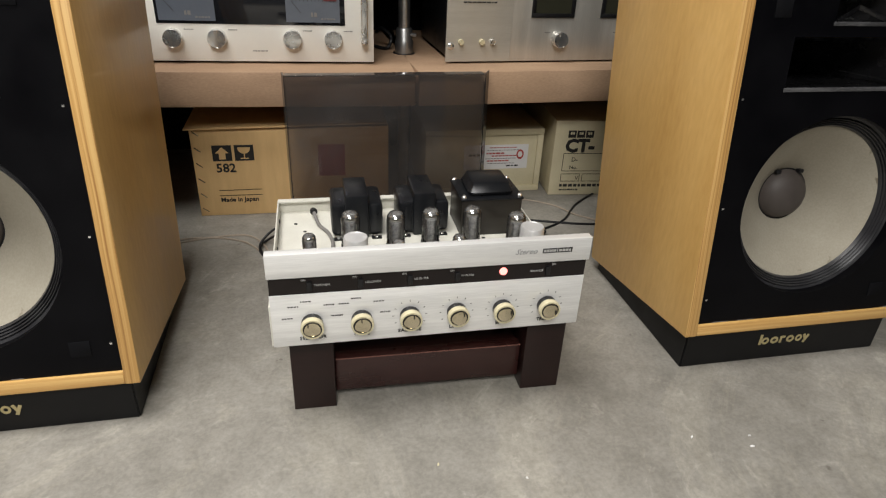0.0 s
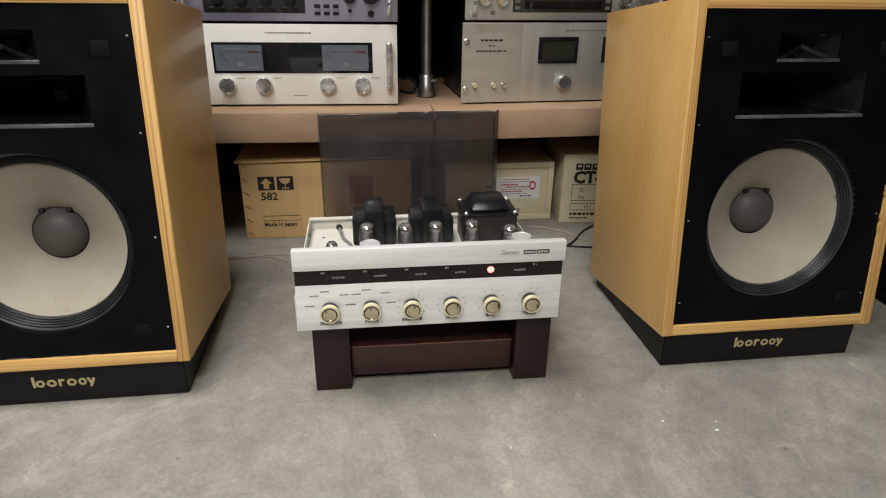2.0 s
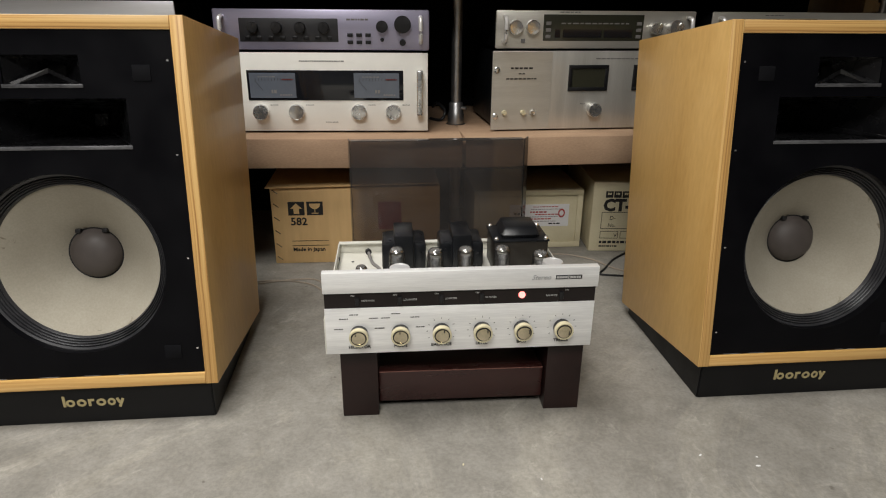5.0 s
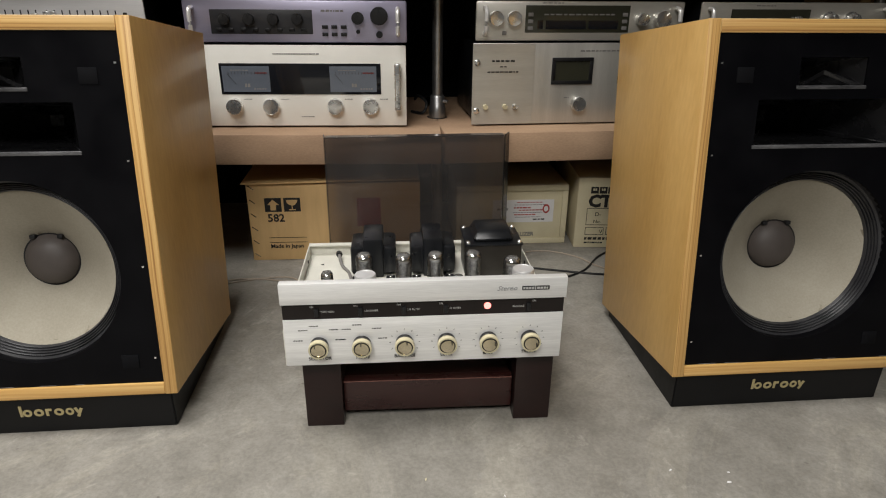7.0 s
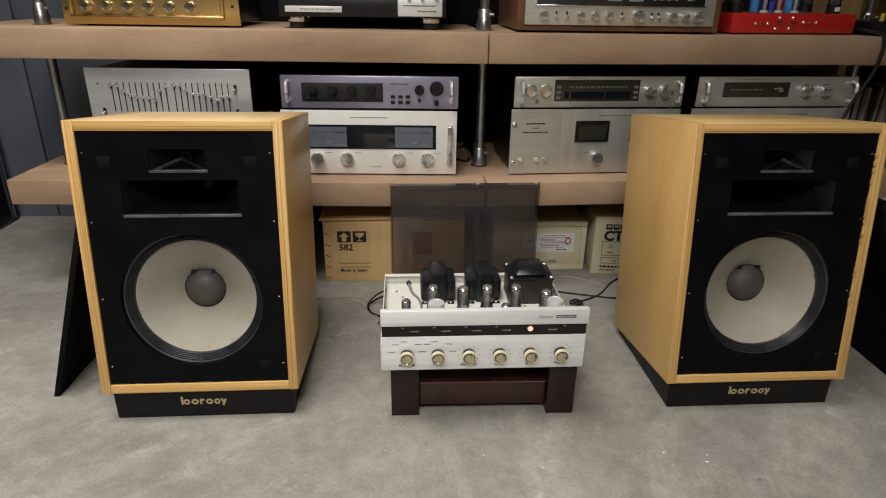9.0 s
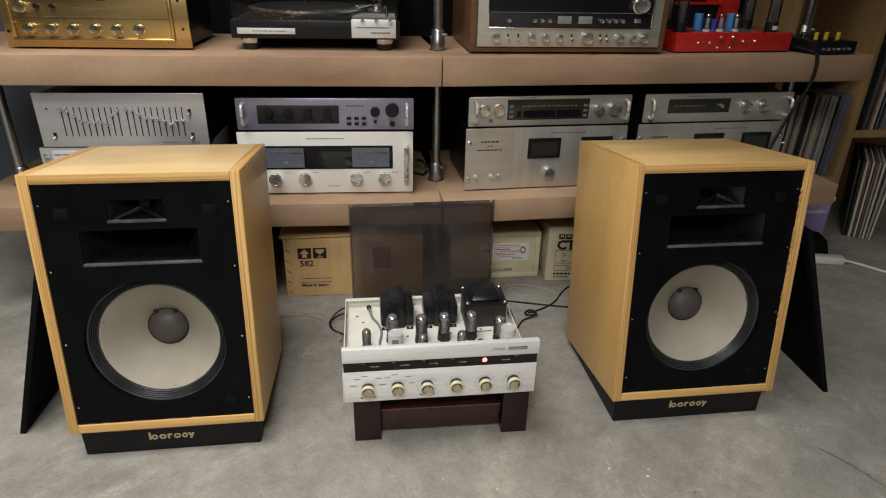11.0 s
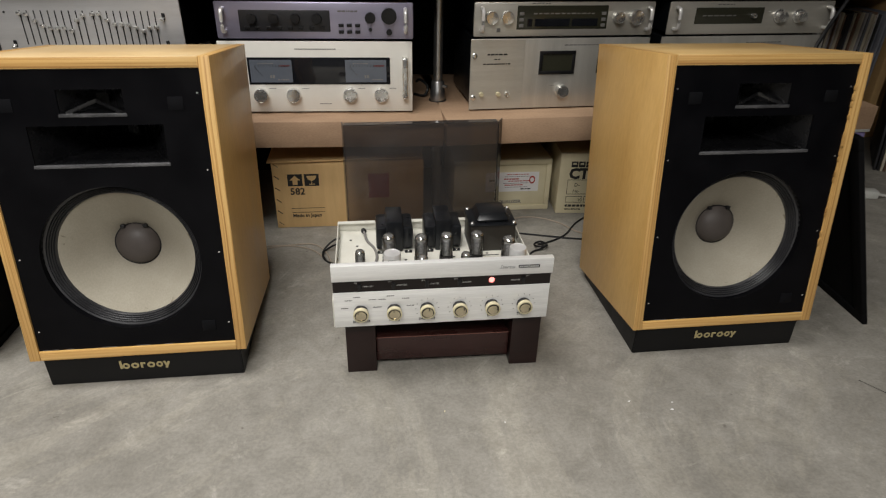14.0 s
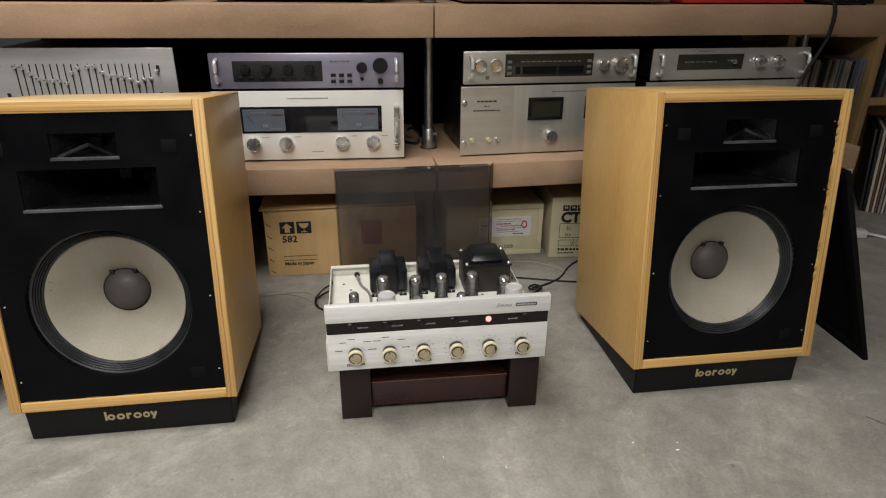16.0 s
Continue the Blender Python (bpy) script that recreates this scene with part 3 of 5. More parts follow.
def loudspeaker(m, label, scar):
    """Local origin: middle of the cabinet's lower front edge above the floor; x to the right, y back."""
    s = thing("loudspeaker", m, label, "loudspeaker", "floor loudspeakers")
    lean = Matrix.Translation((0, 0, 0.0715)) @ Matrix.Rotation(radians(-LEAN_BACK), 4, "X")

    def put(name, bm, mats, parent=s, lab="", pick=None):
        bmesh.ops.transform(bm, matrix=lean, verts=bm.verts)
        return part(name, bm, mats, parent, lab, pick)

    front = lambda f: 1 if f.normal.y < -0.9 or f.normal.z > 0.9 else 0
    face = lambda f: 1 if f.normal.y < -0.9 else 0
    put("side_panel", box(-W / 2, -W / 2 + T, 0, D, 0, H, 0.0012), [BIRCH, EDGE_V], pick=front)
    put("side_panel", box(W / 2 - T, W / 2, 0, D, 0, H, 0.0012), [BIRCH, EDGE_V], pick=front)
    put("top_panel", box(-W / 2 + T + 0.0003, W / 2 - T - 0.0003, 0.0004, D, H - T, H - 0.0002, 0.0012), [BIRCH_TOP if scar else BIRCH_PALE_LIT, EDGE_H], pick=face)
    put("bottom_panel", box(-W / 2 + T + 0.0003, W / 2 - T - 0.0003, 0.0004, D, 0.0002, T, 0.0012), [BIRCH, EDGE_H], pick=face)
    put("back_panel", box(-W / 2 + T, W / 2 - T, D - 0.022, D - 0.004, T, H - T), BLACKPAINT)
    bw, bh, y = W - 2 * T - 0.001, H - 2 * T - 0.001, 0.004
    wz = 0.196 - T
    tw = (-0.052, 0.052, H - 0.094 - T, H - 0.053 - T)
    mh = (-0.109, 0.109, H - 0.180 - T, H - 0.112 - T)
    baffle = holed_plate(bw, bh, [tw, mh], (0, wz, 0.138), y, y + 0.019)
    bmesh.ops.translate(baffle, vec=(0, 0, T + 0.0005), verts=baffle.verts)
    b = put("baffle", baffle, BLACKPAINT, lab="black painted baffle with scratches")
    for name, (x0, x1, z0, z1), deep in (("tweeter_horn", tw, 0.05), ("midrange_horn", mh, 0.17)):
        z0, z1 = z0 + T, z1 + T
        h = put(name, horn_of(x0, x1, z0, z1, y + 0.003, deep), HORN, lab="black horn mouth")
        put("lip", box(x0 - 0.002, x1 + 0.002, y - 0.0012, y + 0.006, z0 - 0.003, z0 + 0.0022, 0.0006), HORN_LIP, h)
        if name == "tweeter_horn":
            for k in (-1, 1):
                bm = bmesh.new()
                vs = [bm.verts.new(p) for p in ((0, y + 0.020, z0 + 0.024), (k * 0.046, y + 0.005, z0 + 0.0045), (k * 0.040, y + 0.006, z0 + 0.0008), (0, y + 0.021, z0 + 0.018))]
                ext = bmesh.ops.extrude_face_region(bm, geom=[bm.faces.new(vs)])
                bmesh.ops.translate(bm, vec=(0, 0.0015, 0), verts=[v for v in ext["geom"] if isinstance(v, bmesh.types.BMVert)])
                put("flare_vane", bm, HORN, h, "black flare vane")
        else:
            for k in (-1, 1):
                put("flare_edge", rod((k * 0.106, y + 0.006, z0 + 0.003), (k * 0.050, y + 0.085, (z0 + z1) / 2 - 0.016), 0.0007, 8), HORN, h)
    up = Matrix.Translation((0, y, wz + T)) @ Matrix.Rotation(radians(90), 4, "X")
    prof = [(0.1384, -0.0030), (0.1380, -0.0135), (0.1345, -0.0150)]
    for k in range(4):
        r, d = 0.1335 - 0.0032 * k, -0.0150 - 0.0026 * k
        prof += [(r, d - 0.0026), (r - 0.0009, d - 0.0006), (r - 0.0019, d), (r - 0.0028, d - 0.0014)]
    prof += [(0.1200, -0.0280), (0.1188, -0.0300), (0.1175, -0.0300), (0.1175, -0.06)]
    w = put("woofer", lathe([(0.139, -0.06), (0.139, -0.0195), (0.1383, -0.0193), (0.1383, -0.06)], 64, None, up), RUBBER, lab="round bass driver")
    put("surround", lathe(prof, 72, None, up), SURROUND, w, "ribbed black rubber surround")
    put("cone", lathe([(0.1200, -0.0282), (0.1170, -0.0302), (0.112, -0.0340), (0.09, -0.0525), (0.065, -0.0715), (0.042, -0.0895), (0.036, -0.0995)], 72, None, up), CONE, w, "cream paper cone with faint stains")
    put("dust_cap", lathe([(0.0415, -0.0915), (0.040, -0.087), (0.035, -0.078), (0.025, -0.071), (0.012, -0.0675), (0, -0.0665)], 40, None, up), CAP, w, "dark grey dust cap")
    put("cap_seam", lathe([(0.0405, -0.0895), (0.0438, -0.0885), (0.0442, -0.0895), (0.0420, -0.0925)], 40, None, up), BLACKPL, w)
    for a in (62, 118):
        bm = box(-0.004, 0.004, -0.003, 0.003, -0.091, -0.080, 0.001)
        bmesh.ops.transform(bm, matrix=up @ Matrix.Translation((0.0435 * math.cos(radians(a)), 0.0435 * math.sin(radians(a)), 0)), verts=bm.verts)
        put("lead_tab", bm, BLACKPL, w)
    rnd = random.Random(7 + scar)
    for z in (0.06, 0.205, 0.36, 0.492):
        for x in (-bw / 2 + 0.008, bw / 2 - 0.008):
            put("staple", box(x - 0.0015, x + 0.0015, y - 0.0008, y + 0.001, z - 0.0012, z + 0.0012), ALU, b)
    for x, z in ((-bw / 2 + 0.045, 0.475), (bw / 2 - 0.045, 0.475), (bw / 2 - 0.045, 0.055)):
        put("fastener_pad", box(x - 0.0125, x + 0.0125, y - 0.0012, y + 0.001, z - 0.011, z + 0.011, 0.0005), PADFELT, b)
    for k in range(26 if scar else 9):
        along = rnd.random()
        if scar and k > 8:
            x, z = bw / 2 + 0.0006, 0.16 + 0.33 * along
            bm = box(x - 0.0022, x + 0.0008, y - 0.0052, y, z - 0.006 * rnd.random() - 0.001, z + 0.006, 0.0003)
        else:
            x, z = bw * (along - 0.5), T + 0.0015
            bm = box(x - 0.006, x + 0.008, y - 0.0007, y + 0.001, z - 0.0004, z + 0.0002)
        put("chipped_edge", bm, EDGE_V if scar and k > 8 else GREYINK, b)
    riser = bmesh.new()
    t = math.tan(radians(LEAN_BACK))
    fy, by = 0.014, D - 0.01
    vs = {}
    for x in (-0.184, 0.184):
        for n, (yy, zz) in {"fb": (fy, 0), "bb": (by, 0), "bt": (by, 0.0705 - t * by), "ft": (fy, 0.0705 - t * fy)}.items():
            vs[x, n] = riser.verts.new((x, yy, zz))
    a, c = -0.184, 0.184
    for q in (("fb", "bb", "bt", "ft"),):
        riser.faces.new([vs[a, k] for k in q])
        riser.faces.new([vs[c, k] for k in q][::-1])
    for p, q in (("fb", "bb"), ("bb", "bt"), ("bt", "ft"), ("ft", "fb")):
        riser.faces.new((vs[a, p], vs[a, q], vs[c, q], vs[c, p]))
    bmesh.ops.bevel(riser, geom=list(riser.edges), offset=0.002, segments=2, affect="EDGES")
    base = part("riser", riser, BLACKWOOD, s, "black slanted floor riser")
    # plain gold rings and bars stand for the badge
    zc, r, out = 0.0375, 0.0066, facing(0, 0, fy + 0.0006)

    def badge_shape(bm):
        bmesh.ops.transform(bm, matrix=out, verts=bm.verts)
        ob = part("badge_shape", bm, GOLDINK, badge)
        return ob

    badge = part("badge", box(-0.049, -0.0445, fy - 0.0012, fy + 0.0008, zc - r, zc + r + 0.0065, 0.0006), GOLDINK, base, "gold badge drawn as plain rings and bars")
    for x, stretch in ((-0.0375, 1.05), (-0.0205, 1.12), (0.0095, 1.12), (0.0255, 0.95)):
        ring = lathe([(r * 0.46, 0), (r, 0), (r, 0.0014), (r * 0.46, 0.0014), (r * 0.46, 0)], 24)
        bmesh.ops.transform(ring, matrix=Matrix.Translation((x, zc, 0)) @ Matrix.Diagonal((stretch, 1, 1, 1)), verts=ring.verts)
        badge_shape(ring)
    badge_shape(box(-0.0105, -0.0062, zc - r, zc + r, 0, 0.0014, 0.0004))
    badge_shape(box(-0.0062, -0.0008, zc + r - 0.0042, zc + r, 0, 0.0014, 0.0004))
    badge_shape(box(-0.0023, 0.0023, -0.0095, 0.0075, 0, 0.0014, 0.0004, None, Matrix.Translation((0.0405, zc - 0.0015, 0)) @ Matrix.Rotation(radians(-24), 4, "Z")))
    badge_shape(box(-0.0022, 0.0022, -0.0045, 0.0055, 0, 0.0014, 0.0004, None, Matrix.Translation((0.0365, zc + 0.0015, 0.0001)) @ Matrix.Rotation(radians(24), 4, "Z")))
    return s


loudspeaker(pose(-0.5837, -0.0135, 0, 0, 0, 2.4), "birch plywood loudspeaker with cream woofer on black riser", 0)
loudspeaker(pose(0.601, 0.018, 0, 0, 0, 2.3), "birch plywood loudspeaker with chipped frame edge, black riser", 1)


def grille_board(m, label):
    """A black grille leaning on a loudspeaker's side; local x is its thickness, y its length, z its height."""
    g = thing("grille_board", m, label, "speaker grille", "loose speaker grilles")
    part("frame", frame_ring(0, 0.36, 0, 0.49, 0.03, 0, 0.012, 0.001), BLACKCLOTH, g)
    part("back_board", box(0.03, 0.33, 0.004, 0.008, 0.03, 0.46), BLACKCLOTH, g)
    part("cloth", box(0.004, 0.356, -0.002, 0.003, 0.004, 0.486, 0.001), BLACKCLOTH, g)
    return g


def leaning(x, y, turn, lean):
    return pose(x, y, 0, 0, 0, turn) @ pose(0, 0, 0, lean, 0, 0)


grille_board(leaning(-0.945, 0.43, -90, -18), "black cloth speaker grille leaning on a loudspeaker")
grille_board(leaning(1.012, 0.098, 90, -21), "black cloth speaker grille leaning on a loudspeaker")

# ---- stand and valve amplifier ----
AMP = pose(-0.001, 0.0065, 0, 0, 0, 1.9)
st = thing("amplifier_stand", pose(0.003, 0.002, 0, 0, 0, 1.15), "dark mahogany wooden stand with two legs and rail", "stand")
for x in (-0.194, 0.140):
    part("leg", box(x, x + 0.059, 0, 0.27, 0, 0.132, 0.0015), MAHOGANY, st)
part("front_rail", box(-0.1345, 0.1375, 0.012, 0.03, 0.018, 0.076, 0.0025), RAILWOOD, st)
# a paler strip paints the highlight along the rail's worn top edge
part("worn_edge_highlight", box(-0.134, 0.137, 0.0115, 0.0135, 0.0742, 0.0752), surface("mahogany_edge_highlight", (0.20, 0.09, 0.07), rough=0.45, bump=0), st, "pale strip painting the highlight on the worn rail edge")
part("rear_rail", box(-0.1345, 0.1375, 0.235, 0.253, 0.018, 0.076, 0.0025), RAILWOOD, st)
part("shelf", box(-0.1345, 0.1375, 0.0305, 0.2345, 0.055, 0.067), RAILWOOD, st)

amp = thing("valve_amplifier", AMP, "vintage valve stereo amplifier with silver front and open chassis", "amplifier")
DECK = 0.170
chassis = part("deck", box(-0.207, 0.199, -0.026, 0.305, DECK - 0.002, DECK), CHASSIS, amp, "cream painted steel deck")
part("side_wall", box(-0.209, -0.207, -0.026, 0.307, 0.133, DECK + 0.023), CHASSIS, amp)
part("side_wall", box(0.199, 0.201, -0.026, 0.307, 0.133, DECK + 0.023), CHASSIS, amp)
part("rear_wall", box(-0.2068, 0.1988, 0.305, 0.307, 0.133, DECK + 0.023), CHASSIS, amp)
part("rear_lip", box(-0.2068, 0.1988, 0.294, 0.3048, DECK + 0.021, DECK + 0.023), CHASSIS, amp)
part("base_plate", box(-0.2068, 0.1988, -0.026, 0.3048, 0.133, 0.135), CHASSIS, amp)
for x, y in ((-0.2055, 0.06), (-0.2055, 0.15), (-0.2055, 0.245), (0.1975, 0.09), (0.1975, 0.22)):
    part("side_hole", rod((x, y, DECK + 0.011), (x + 0.0015, y, DECK + 0.011), 0.0035, 12), BLACKPL, chassis)
for x, y in ((-0.165, 0.225), (-0.06, 0.155), (0.045, 0.16), (0.12, 0.17), (0.02, 0.115), (-0.12, 0.07), (0.03, 0.09), (-0.18, 0.255)):
    part("deck_hole", rod((x, y, DECK), (x, y, DECK + 0.0006), 0.003, 12), BLACKPL, chassis)
for x0, y0, x1, y1 in ((0.045, 0.185, 0.05, 0.235), (-0.03, 0.108, 0.02, 0.112), (0.09, 0.160, 0.145, 0.163), (0.055, 0.108, 0.10, 0.112), (0.118, 0.09, 0.122, 0.13)):
    part("vent_slot", box(min(x0, x1), max(x1, x0), y0, y1, DECK, DECK + 0.0006), BLACKPL, chassis)
part("socket_cutout", box(-0.183, -0.138, 0.045, 0.085, DECK, DECK + 0.0007), BLACKPL, chassis)
for k in range(5):
    part("wire_loop", tube([(-0.18 + 0.009 * k, 0.05, DECK), (-0.176 + 0.008 * k, 0.06, DECK + 0.009), (-0.172 + 0.008 * k, 0.075, DECK + 0.007), (-0.178 + 0.009 * k, 0.083, DECK)], 0.0013, 6, 3), (WHITEPL, BRASS, BLACKPL, REDINK, ALU)[k], chassis)
part("grommet_cable", tube([(-0.150, 0.275, DECK + 0.012), (-0.142, 0.24, DECK + 0.004), (-0.128, 0.21, DECK + 0.003), (-0.122, 0.17, DECK + 0.003), (-0.128, 0.12, DECK + 0.003), (-0.122, 0.07, DECK + 0.003)], 0.003, 8), GREYINK, chassis)
part("grommet", rod((-0.151, 0.280, DECK + 0.012), (-0.149, 0.272, DECK + 0.012), 0.006, 14), BLACKPL, chassis)

pan = part("front_panel", box(-0.206, 0.203, -0.036, -0.0265, 0.138, 0.2145, 0.0008), SILVER, amp, "brushed aluminium control panel")
part("top_fascia", box(-0.207, 0.2045, -0.040, -0.0265, 0.2405, 0.2735, 0.0012), SILVER, amp, "brushed aluminium top strip")
band = part("switch_band", box(-0.2055, 0.2025, -0.0345, -0.027, 0.2147, 0.2403), DARKBAND, amp, "dark brown switch band")
for i, name in enumerate(("SELECTOR", "MODE", "BALANCE", "LEVEL", "BASS", "TREBLE")):
    x, z = -0.1565 + 0.0622 * i, 0.1725
    k = part("knob", lathe([(0, 0), (0.0132, 0), (0.0140, 0.008), (0.0134, 0.009), (0.0120, 0.0095), (0.0118, 0.0164), (0, 0.0164)], 28, None, facing(x, z, -0.036)), BLACKPL, amp)
    part("cream_ring", lathe([(0.0138, 0.0085), (0.0145, 0.0095), (0.0145, 0.0155), (0.0140, 0.017), (0.0120, 0.017), (0.0119, 0.0095)], 32, None, facing(x, z, -0.036)), CREAM, k, "cream plastic ring")
    cap = lathe([(0.0102, 0.0095), (0.0102, 0.0176)], 28)
    hub = cap.verts.new((0, 0, 0.0178))
    rim = [cap.verts.new((0.0101 * math.cos(2 * math.pi * j / 28), 0.0101 * math.sin(2 * math.pi * j / 28), 0.0176 + 0.0012 * math.cos(4 * math.pi * j / 28 + 0.7 * i))) for j in range(28)]
    for j in range(28):
        cap.faces.new((hub, rim[j], rim[(j + 1) % 28]))
    bmesh.ops.transform(cap, matrix=facing(x, z, -0.036), verts=cap.verts)
    part("metal_cap", cap, BRASS, k, "spun metal cap")
    dx, dz = 0.0085 * math.sin(0.5 * i - 0.6), 0.0085 * math.cos(0.5 * i - 0.6)
    part("pointer", box(x + dx - 0.0006, x + dx + 0.0006, -0.0541, -0.0525, z + dz - 0.003, z + dz + 0.003), INK, k)
    lettering(pan, name, x, z - 0.0255, 0.0072, INK, -0.0366, "CENTER")
    n = 9 if i > 1 else 7
    for j in range(n):
        a = radians(-120 + 240 * j / (n - 1))
        r = 0.0205
        if i > 1:
            bm = box(-0.0003, 0.0003, -0.0004, 0.0004, 0.0, 0.0022, 0, None, Matrix.Translation((x + r * math.sin(a), -0.0362, z + r * math.cos(a))) @ Matrix.Rotation(a, 4, "Y"))
            part("tick", bm, INK, pan)
        elif abs(a) < 2.0:
            sgn = 1 if math.sin(a) > 0.05 else -1
            bars(pan, x + 0.024 * math.sin(a) - (0.013 if sgn < 0 else 0), z + 0.0285 * math.cos(a) + 0.003, 0.013, 0.0016, INK, 4, 10 + j + 7 * i, -0.0363)
for i, (x, word) in enumerate(((-0.157, "TAPE MON"), (-0.0945, "LOUDNESS"), (-0.0325, "LO FILTER"), (0.0285, "HI FILTER"), (0.150, "BALANCE"))):
    part("slide_switch", box(x - 0.0032, x + 0.0032, -0.0385, -0.034, 0.2195, 0.2325, 0.0008), BLACKPL, band)
    lettering(band, "ON", x - 0.004 if i < 4 else x + 0.005, 0.2332, 0.0038, WHITEINK, -0.0351, "RIGHT" if i < 4 else "LEFT")
    lettering(band, word, x + 0.0055 if i < 4 else x - 0.006, 0.2248, 0.0040, WHITEINK, -0.0351, "LEFT" if i < 4 else "RIGHT")
part("pilot_lamp", lathe([(0.0052, 0), (0.0052, 0.0015), (0.0045, 0.0028), (0, 0.0034)], 20, None, facing(0.0895, 0.2285, -0.0345)), LEDRED, band, "glowing red pilot lamp")
lettering(pan, "Stereo", 0.101, 0.2550, 0.0108, PALEINK, -0.0406, "LEFT", 0.45)
part("badge", box(0.138, 0.157, -0.0408, -0.0398, 0.2548, 0.2612), DARKGREY, pan, "dark maker's badge as plain shapes")
part("badge", box(0.1582, 0.178, -0.0408, -0.0398, 0.2548, 0.2612), INK, pan)
bars(pan, 0.1395, 0.258, 0.016, 0.0032, WHITEINK, 4, 5, -0.0412)
bars(pan, 0.1597, 0.258, 0.016, 0.0032, WHITEINK, 4, 6, -0.0412)


def output_transformer(x, y):
    m = Matrix.Translation((x, y, DECK))
    t = part("output_transformer", box(-0.037, 0.037, 0.007, 0.077, 0.003, 0.060, 0.006, None, m), BLACKMETAL, amp, "black output transformer")
    part("core", box(-0.018, 0.018, 0.0015, 0.0825, 0.0, 0.0735, 0.003, None, m), BLACKMETAL, t)
    part("winding_cover", box(-0.0405, -0.0182, 0.004, 0.080, 0.005, 0.058, 0.006, None, m), BLACKMETAL, t)
    part("winding_cover", box(0.0182, 0.0405, 0.004, 0.080, 0.005, 0.058, 0.006, None, m), BLACKMETAL, t)
    for sx in (-0.03, 0.03):
        part("mounting_foot", box(sx - 0.008, sx + 0.008, -0.004, 0.006, 0, 0.0022, 0.0005, None, m), BLACKMETAL, t)
        part("foot_screw", rod(m @ Vector((sx, 0, 0.002)), m @ Vector((sx, 0, 0.0045)), 0.003, 10), ALU, t)


output_transformer(-0.082, 0.190)
output_transformer(0.025, 0.190)
m = Matrix.Translation((0.133, 0.222, DECK))
pt = part("power_transformer", box(-0.050, 0.050, -0.042, 0.042, 0.0, 0.062, 0.0015, None, m), BROWNENAMEL, amp, "large black power transformer")
part("top_flange", box(-0.052, 0.052, -0.044, 0.044, 0.062, 0.0655, 0.001, None, m), BLACKMETAL, pt)
bell = box(-0.037, 0.037, -0.035, 0.035, 0.0655, 0.088, 0.007, None, m)
for v in bell.verts:
    if v.co.z > DECK + 0.08:
        v.co.x = 0.133 + (v.co.x - 0.133) * 0.86
        v.co.y = 0.222 + (v.co.y - 0.222) * 0.86
part("bell_cover", bell, BLACKMETAL, pt)
for sx in (-0.046, 0.046):
    for sy in (-0.038, 0.038):
        part("bolt", lathe([(0, 0.0655), (0.0042, 0.0655), (0.0042, 0.0685), (0.0025, 0.0705), (0, 0.0705)], 8, None, m @ Matrix.Translation((sx, sy, 0))), ALU, pt, "bright steel bolt")


def valve(x, y, r, h, base, getter=True):
    m = Matrix.Translation((x, y, DECK))
    v = part("valve", lathe([(r * 0.98, base), (r, base + 0.004), (r, h - r * 0.95), (r * 0.93, h - r * 0.5), (r * 0.7, h - r * 0.18), (r * 0.35, h - 0.001), (0, h)], 28, None, m), GLASS, amp, "clear glass valve with silvered top")
    if base > 0.004:
        part("socket_base", lathe([(0, 0), (r * 1.12, 0), (r * 1.12, base * 0.3), (r * 1.04, base * 0.35), (r * 1.04, base), (0, base)], 28, None, m), BLACKPL, v, "black valve base")
    else:
        part("socket_base", lathe([(0, 0), (r * 1.15, 0), (r * 1.15, 0.004), (0, 0.004)], 24, None, m), ALU, v)
    part("getter", lathe([(r * 0.90, h - r * 0.52), (r * 0.80, h - r * 0.36), (r * 0.64, h - r * 0.2), (r * 0.33, h - 0.002), (0, h - 0.0012)], 24, None, m), MIRRORTOP, v, "silvered getter flash")
    b = max(base, 0.004) + 0.003
    anode = lathe([(0, b), (r * 0.72, b), (r * 0.72, h - r * 1.1), (0, h - r * 1.1)], 16, None, m)
    for k in (-1, 1):
        box(k * r * 0.5 - 0.0005, k * r * 0.5 + 0.0005, -r * 0.82, r * 0.82, b, h - r * 1.1, 0, anode, m)
    part("anode", anode, PLATES, v, "grey ribbed anode")
    part("mica", lathe([(0, h - r * 1.02), (r * 0.62, h - r * 1.02), (r * 0.62, h - r * 0.98), (0, h - r * 0.98)], 20, None, m), WHITEPL, v)


for x, y in ((-0.096, 0.140), (-0.029, 0.132), (0.025, 0.137), (0.090, 0.138), (0.152, 0.110)):
    valve(x, y, 0.0140, 0.073, 0.018)
for x, y in ((-0.157, 0.118), (-0.031, 0.085), (0.060, 0.091)):
    valve(x, y, 0.0102, 0.050, 0.0)
for x, y, tall in ((-0.092, 0.085, 0.056), (0.163, 0.070, 0.066)):
    m = Matrix.Translation((x, y, DECK))
    c = part("capacitor_can", lathe([(0, 0), (0.0175, 0), (0.0175, tall), (0.0165, tall + 0.0022), (0.0150, tall + 0.0022), (0.0145, tall + 0.0016), (0, tall + 0.0016)], 32, None, m), CAN, amp, "silver electrolytic capacitor can")
    part("print", box(-0.009, 0.006, -0.0178, -0.0174, 0.025, 0.05, 0, None, m), GREYINK, c)
